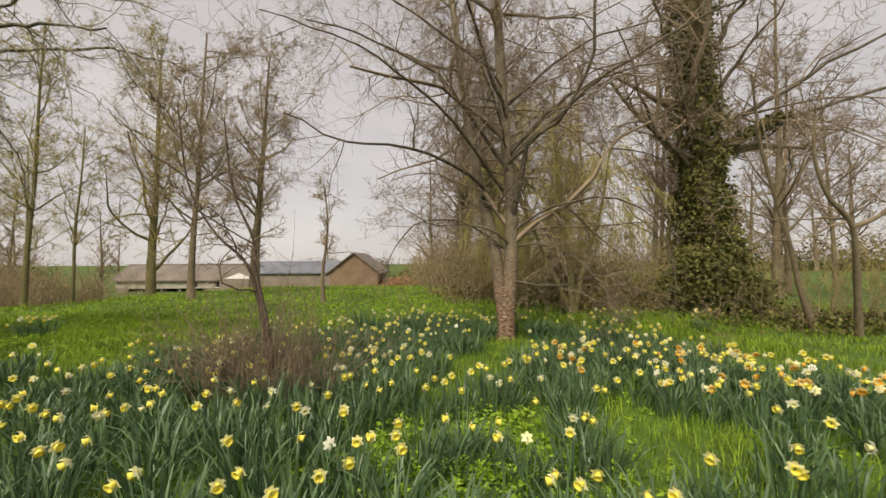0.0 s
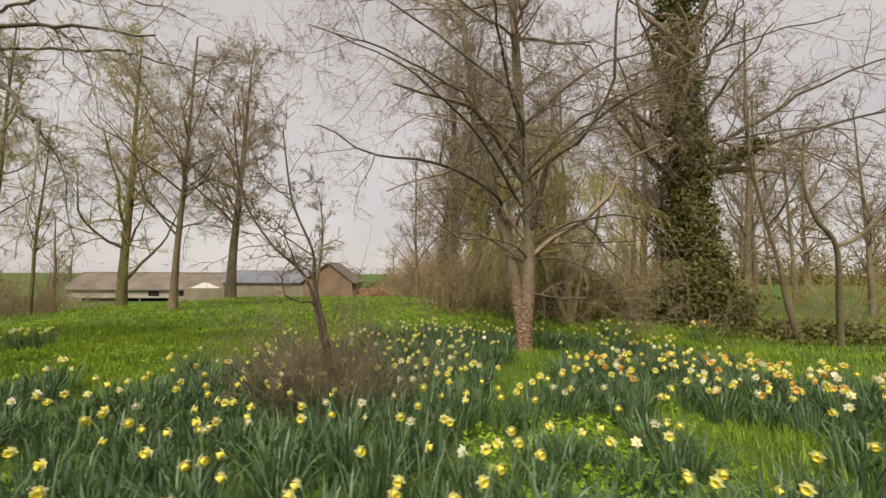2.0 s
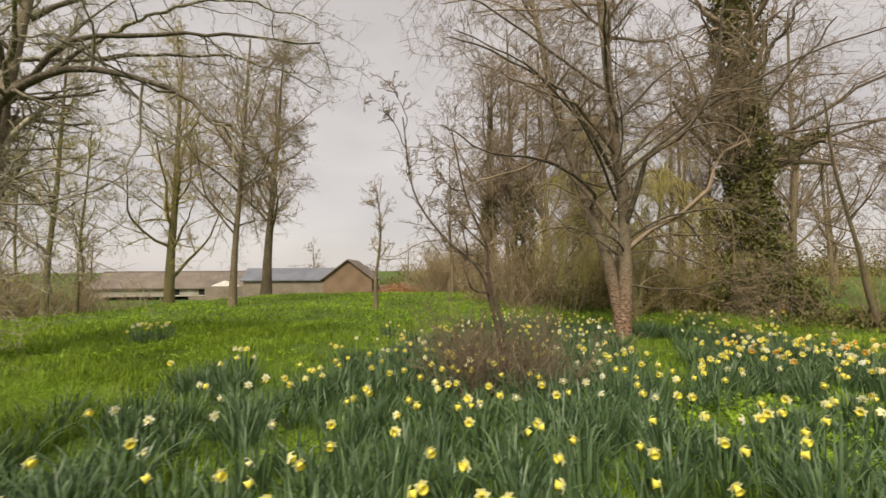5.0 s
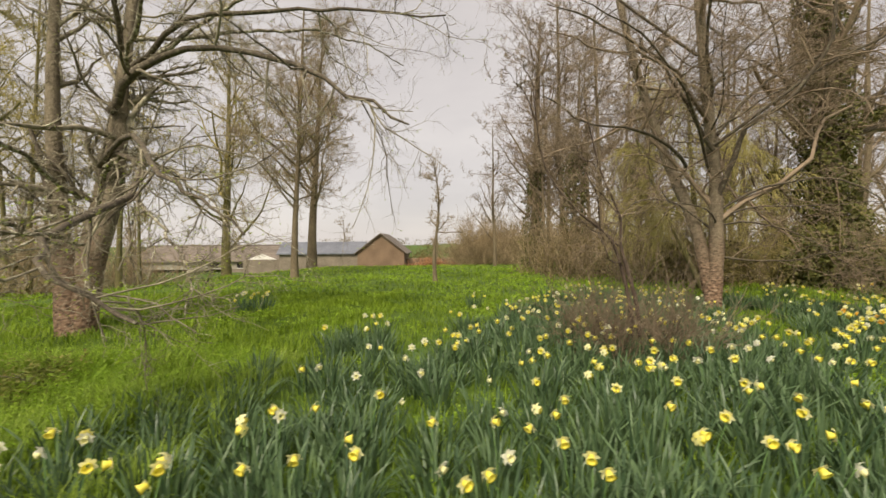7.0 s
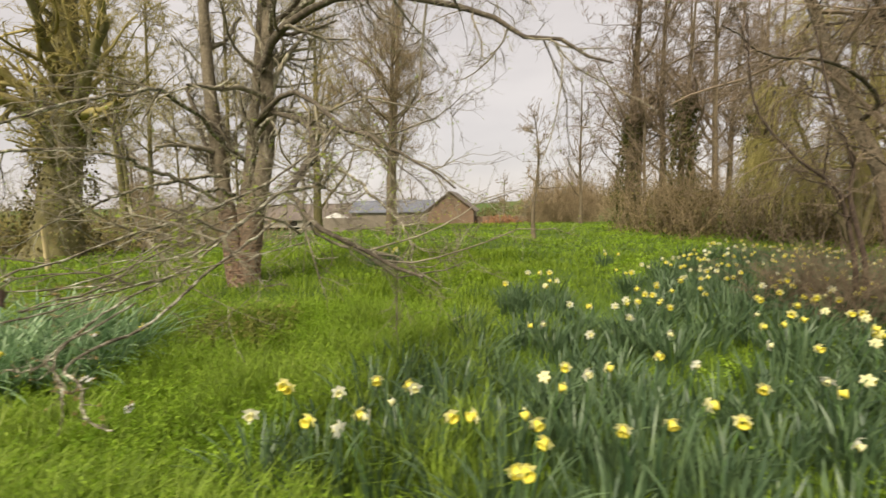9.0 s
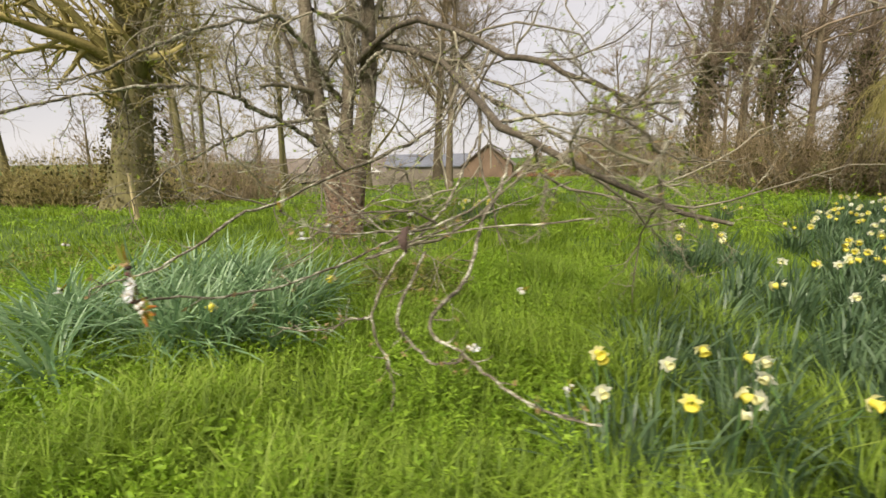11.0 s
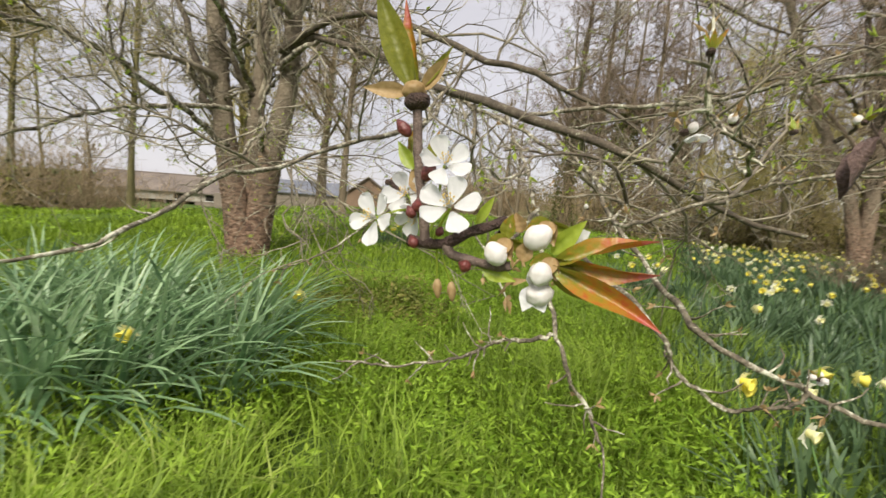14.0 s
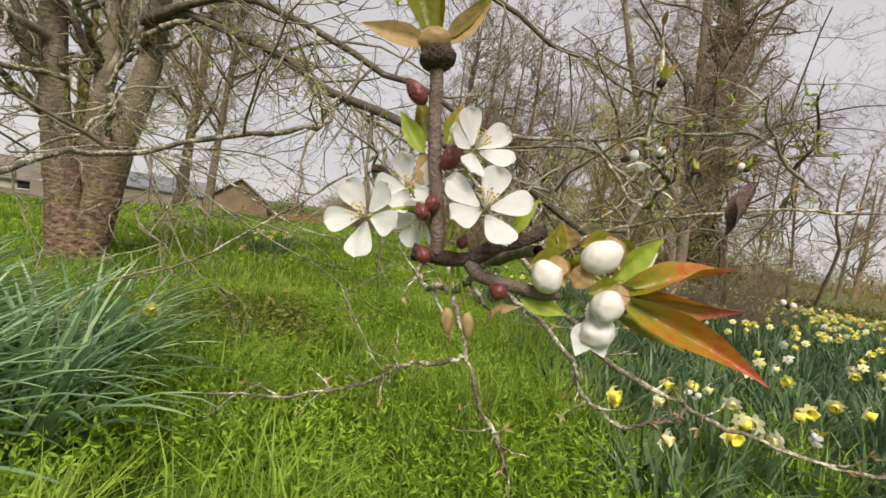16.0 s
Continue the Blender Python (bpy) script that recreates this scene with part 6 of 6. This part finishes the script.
# swelling flower buds with their sheaths
for x, y, z, r, s, t, sheath in ((0.0415, -0.0105, 0.009, 0.0058, 1.2, (-70, 0, 25), True), (0.0635, -0.0030, 0.007, 0.0063, 1.3, (-70, 0, -62), True), (0.0640, -0.0215, 0.011, 0.0058, 1.15, (-60, 0, -20), True),
                                 (0.0625, -0.0325, 0.004, 0.0070, 0.95, (-100, 0, 10), False)):
    ball("blossom_bud", (x, y, z), r, s, M_bud_white, twig_root, "plump white flower bud", t, 0.16, 0.16)
    if sheath:
        base = Vector((x + 0.0035, y + 0.0045, z - 0.004))
        for c, (tx, tz) in enumerate(((18, 150), (-10, 105), (10, 195), (-25, 230))):
            leaf(twig_root, base + Vector((0.003, 0.003, -0.001 * c)), (tx, 12 * c, tz), r * 2.1, r * 1.5, (M_bract, M_copper)[c % 2], 0.35, 0.2, 0.0, "orange-green bud scale", "bud_scale")
leaf(twig_root, (0.078, -0.006, -0.002), (0, 0, -70), 0.012, 0.012, M_blossom, 0.1, 0.1, label="half hidden white petal", name="petal")
for k, (a, w) in enumerate(((20, 0.012), (-25, 0.011), (170, 0.013))):
    leaf(twig_root, (0.0600, -0.0290, 0.004), (0, 15 * k, 180 + a), 0.014, w, M_blossom, 0.15, 0.15, label="white petal of a half-open flower", name="petal")
for loc, turn, L, W, mat, fold, curl, tw in (
        ((0.0700, -0.0180, 0.008), (6, 20, -118), 0.056, 0.0125, M_copper, 0.6, 0.18, 0.9), ((0.0700, -0.0170, 0.004), (4, -10, -80), 0.052, 0.0115, M_copper, 0.6, -0.15, 1.7),
        ((0.0700, -0.0180, 0.0), (0, 0, -97), 0.050, 0.0125, M_copper, 0.6, 0.12, -0.9), ((0.0700, -0.0120, 0.002), (4, 0, -48), 0.024, 0.010, M_young_green, 0.3, 0.1, 0.2),
        ((0.0500, -0.0100, -0.002), (0, 0, -70), 0.030, 0.011, M_young_green, 0.3, 0.05, 0.3), ((0.0330, -0.0190, 0.002), (0, 0, -112), 0.019, 0.009, M_young_green, 0.3, 0.05, 0.3),
        ((0.0680, -0.0200, 0.002), (0, 0, -125), 0.036, 0.013, M_olive_leaf, 0.35, 0.05, 0.5), ((0.0460, -0.0030, -0.002), (0, 0, -20), 0.014, 0.009, M_copper, 0.4, 0.1, 0.2),
        ((0.0540, 0.0000, -0.004), (0, 0, 10), 0.011, 0.010, M_bract, 0.4, 0.1, 0.2), ((0.0540, -0.0150, 0.004), (0, 0, -30), 0.012, 0.010, M_bract, 0.3, 0.1, 0.2)):
    leaf(twig_root, loc, turn, L, W, mat, fold, curl, tw)
for x0, x1, y1 in ((0.006, 0.004, -0.026), (0.008, 0.0125, -0.028)):
    twig("withered_stalk", [(x0, -0.006, -0.002), ((x0 + x1) / 2, -0.018, -0.004), (x1, y1, -0.006)], 0.0006, 0.0006, M_young_green, twig_root, "thin hanging stalk", 0.05, 8)
    ball("withered_flower", (x1, y1 - 0.004, -0.006), 0.0026, 2.3, M_bract, twig_root, "withered hanging flower remnant", (90, 0, 0), 0.3)


def sprig(x, y, z, turn, flowers, buds, leaves, label, size=1.0):
    """A small tuft of flowers, buds and young leaves at the end of a twig."""
    root = new("blossom_sprig")
    root.matrix_world = Matrix.Translation((x, y, z)) @ rot(*turn)
    tagged(root, label, "blossom", "small blossom sprigs")
    ball("spur", (0, 0, 0), 0.0042 * size, 1.3, M_dark_twig, root, "dark knobbly spur")
    for k in range(leaves):
        leaf(root, (0, 0.001, 0), (rng.uniform(-40, 40), rng.uniform(-40, 40), -60 + 120 * (k + 0.5) / leaves), rng.uniform(0.014, 0.026) * size, 0.007 * size, (M_copper, M_young_green, M_copper)[k % 3])
    for k in range(buds):
        a = k * 2.1 + turn[2]
        ball("blossom_bud", (0.009 * math.cos(a) * size, 0.004 * size, 0.009 * math.sin(a) * size), 0.0055 * size, 1.15, M_bud_white, root, "plump white flower bud", (-60, 0, 40 * k), 0.15)
    for k in range(flowers):
        a = k * 2.4 + turn[2]
        blossom(root, (0.013 * math.cos(a), -0.004 + 0.006 * k, 0.012 * math.sin(a)), (60 + 30 * math.sin(a), 25 * math.cos(a), 40 * k), 0.95, 70, 5, a)
    return root


for x, y, z, turn, f, b, l, label in (
        (-7.555, 0.935, 1.125, (80, 0, 20), 1, 1, 1, "half-open white cherry flower on a thin twig"), (-7.478, 0.955, 1.145, (80, 0, 60), 0, 1, 3, "opening cherry bud with pink tinged scales"),
        (-7.575, 0.885, 1.195, (75, 0, -10), 0, 0, 5, "tuft of coppery young leaves at a twig tip"), (-7.35, 1.0, 1.15, (80, 0, 30), 0, 0, 3, "small green opening leaf bud"),
        (-7.275, 0.975, 1.165, (80, 0, 120), 0, 1, 3, "opening leaf bud above a withered leaf"), (-6.99, 1.03, 0.955, (80, 0, 200), 0, 2, 3, "tuft of small pale buds"),
        (-8.62, 1.12, 0.86, (70, 0, 40), 1, 2, 2, "white blossom on a low drooping twig"), (-7.13, 1.085, 0.76, (70, 0, 140), 1, 3, 3, "pale blossom tuft on a lichened twig"),
        (-7.40, 1.47, 1.02, (70, 0, 220), 0, 2, 5, "coppery leaf tuft with pale buds"), (-8.93, 1.39, 0.95, (70, 0, 300), 0, 3, 2, "white buds on a drooping twig"),
        (-6.86, 1.0, 0.70, (70, 0, 80), 1, 2, 3, "brownish blossom tuft at a twig end")):
    sprig(*hang(x, y, z), turn, f, b, l, label)

dead = new("withered_leaf")
dead.matrix_world = Matrix.Translation(hang(-7.275, 0.955, 1.145)) @ rot(-86, 0, 20)
tagged(dead, "curled dark brown dead leaf hanging from a twig", "dead leaf")
surf("blade", leaf_rows(0.085, 0.034, 0.75, 0.25, 1.5), M_dead_leaf, dead)
twig("stalk", [(0, -0.012, 0.0), (0.001, -0.004, 0.001), (0, 0.004, 0)], 0.0012, 0.001, M_dead_leaf, dead)
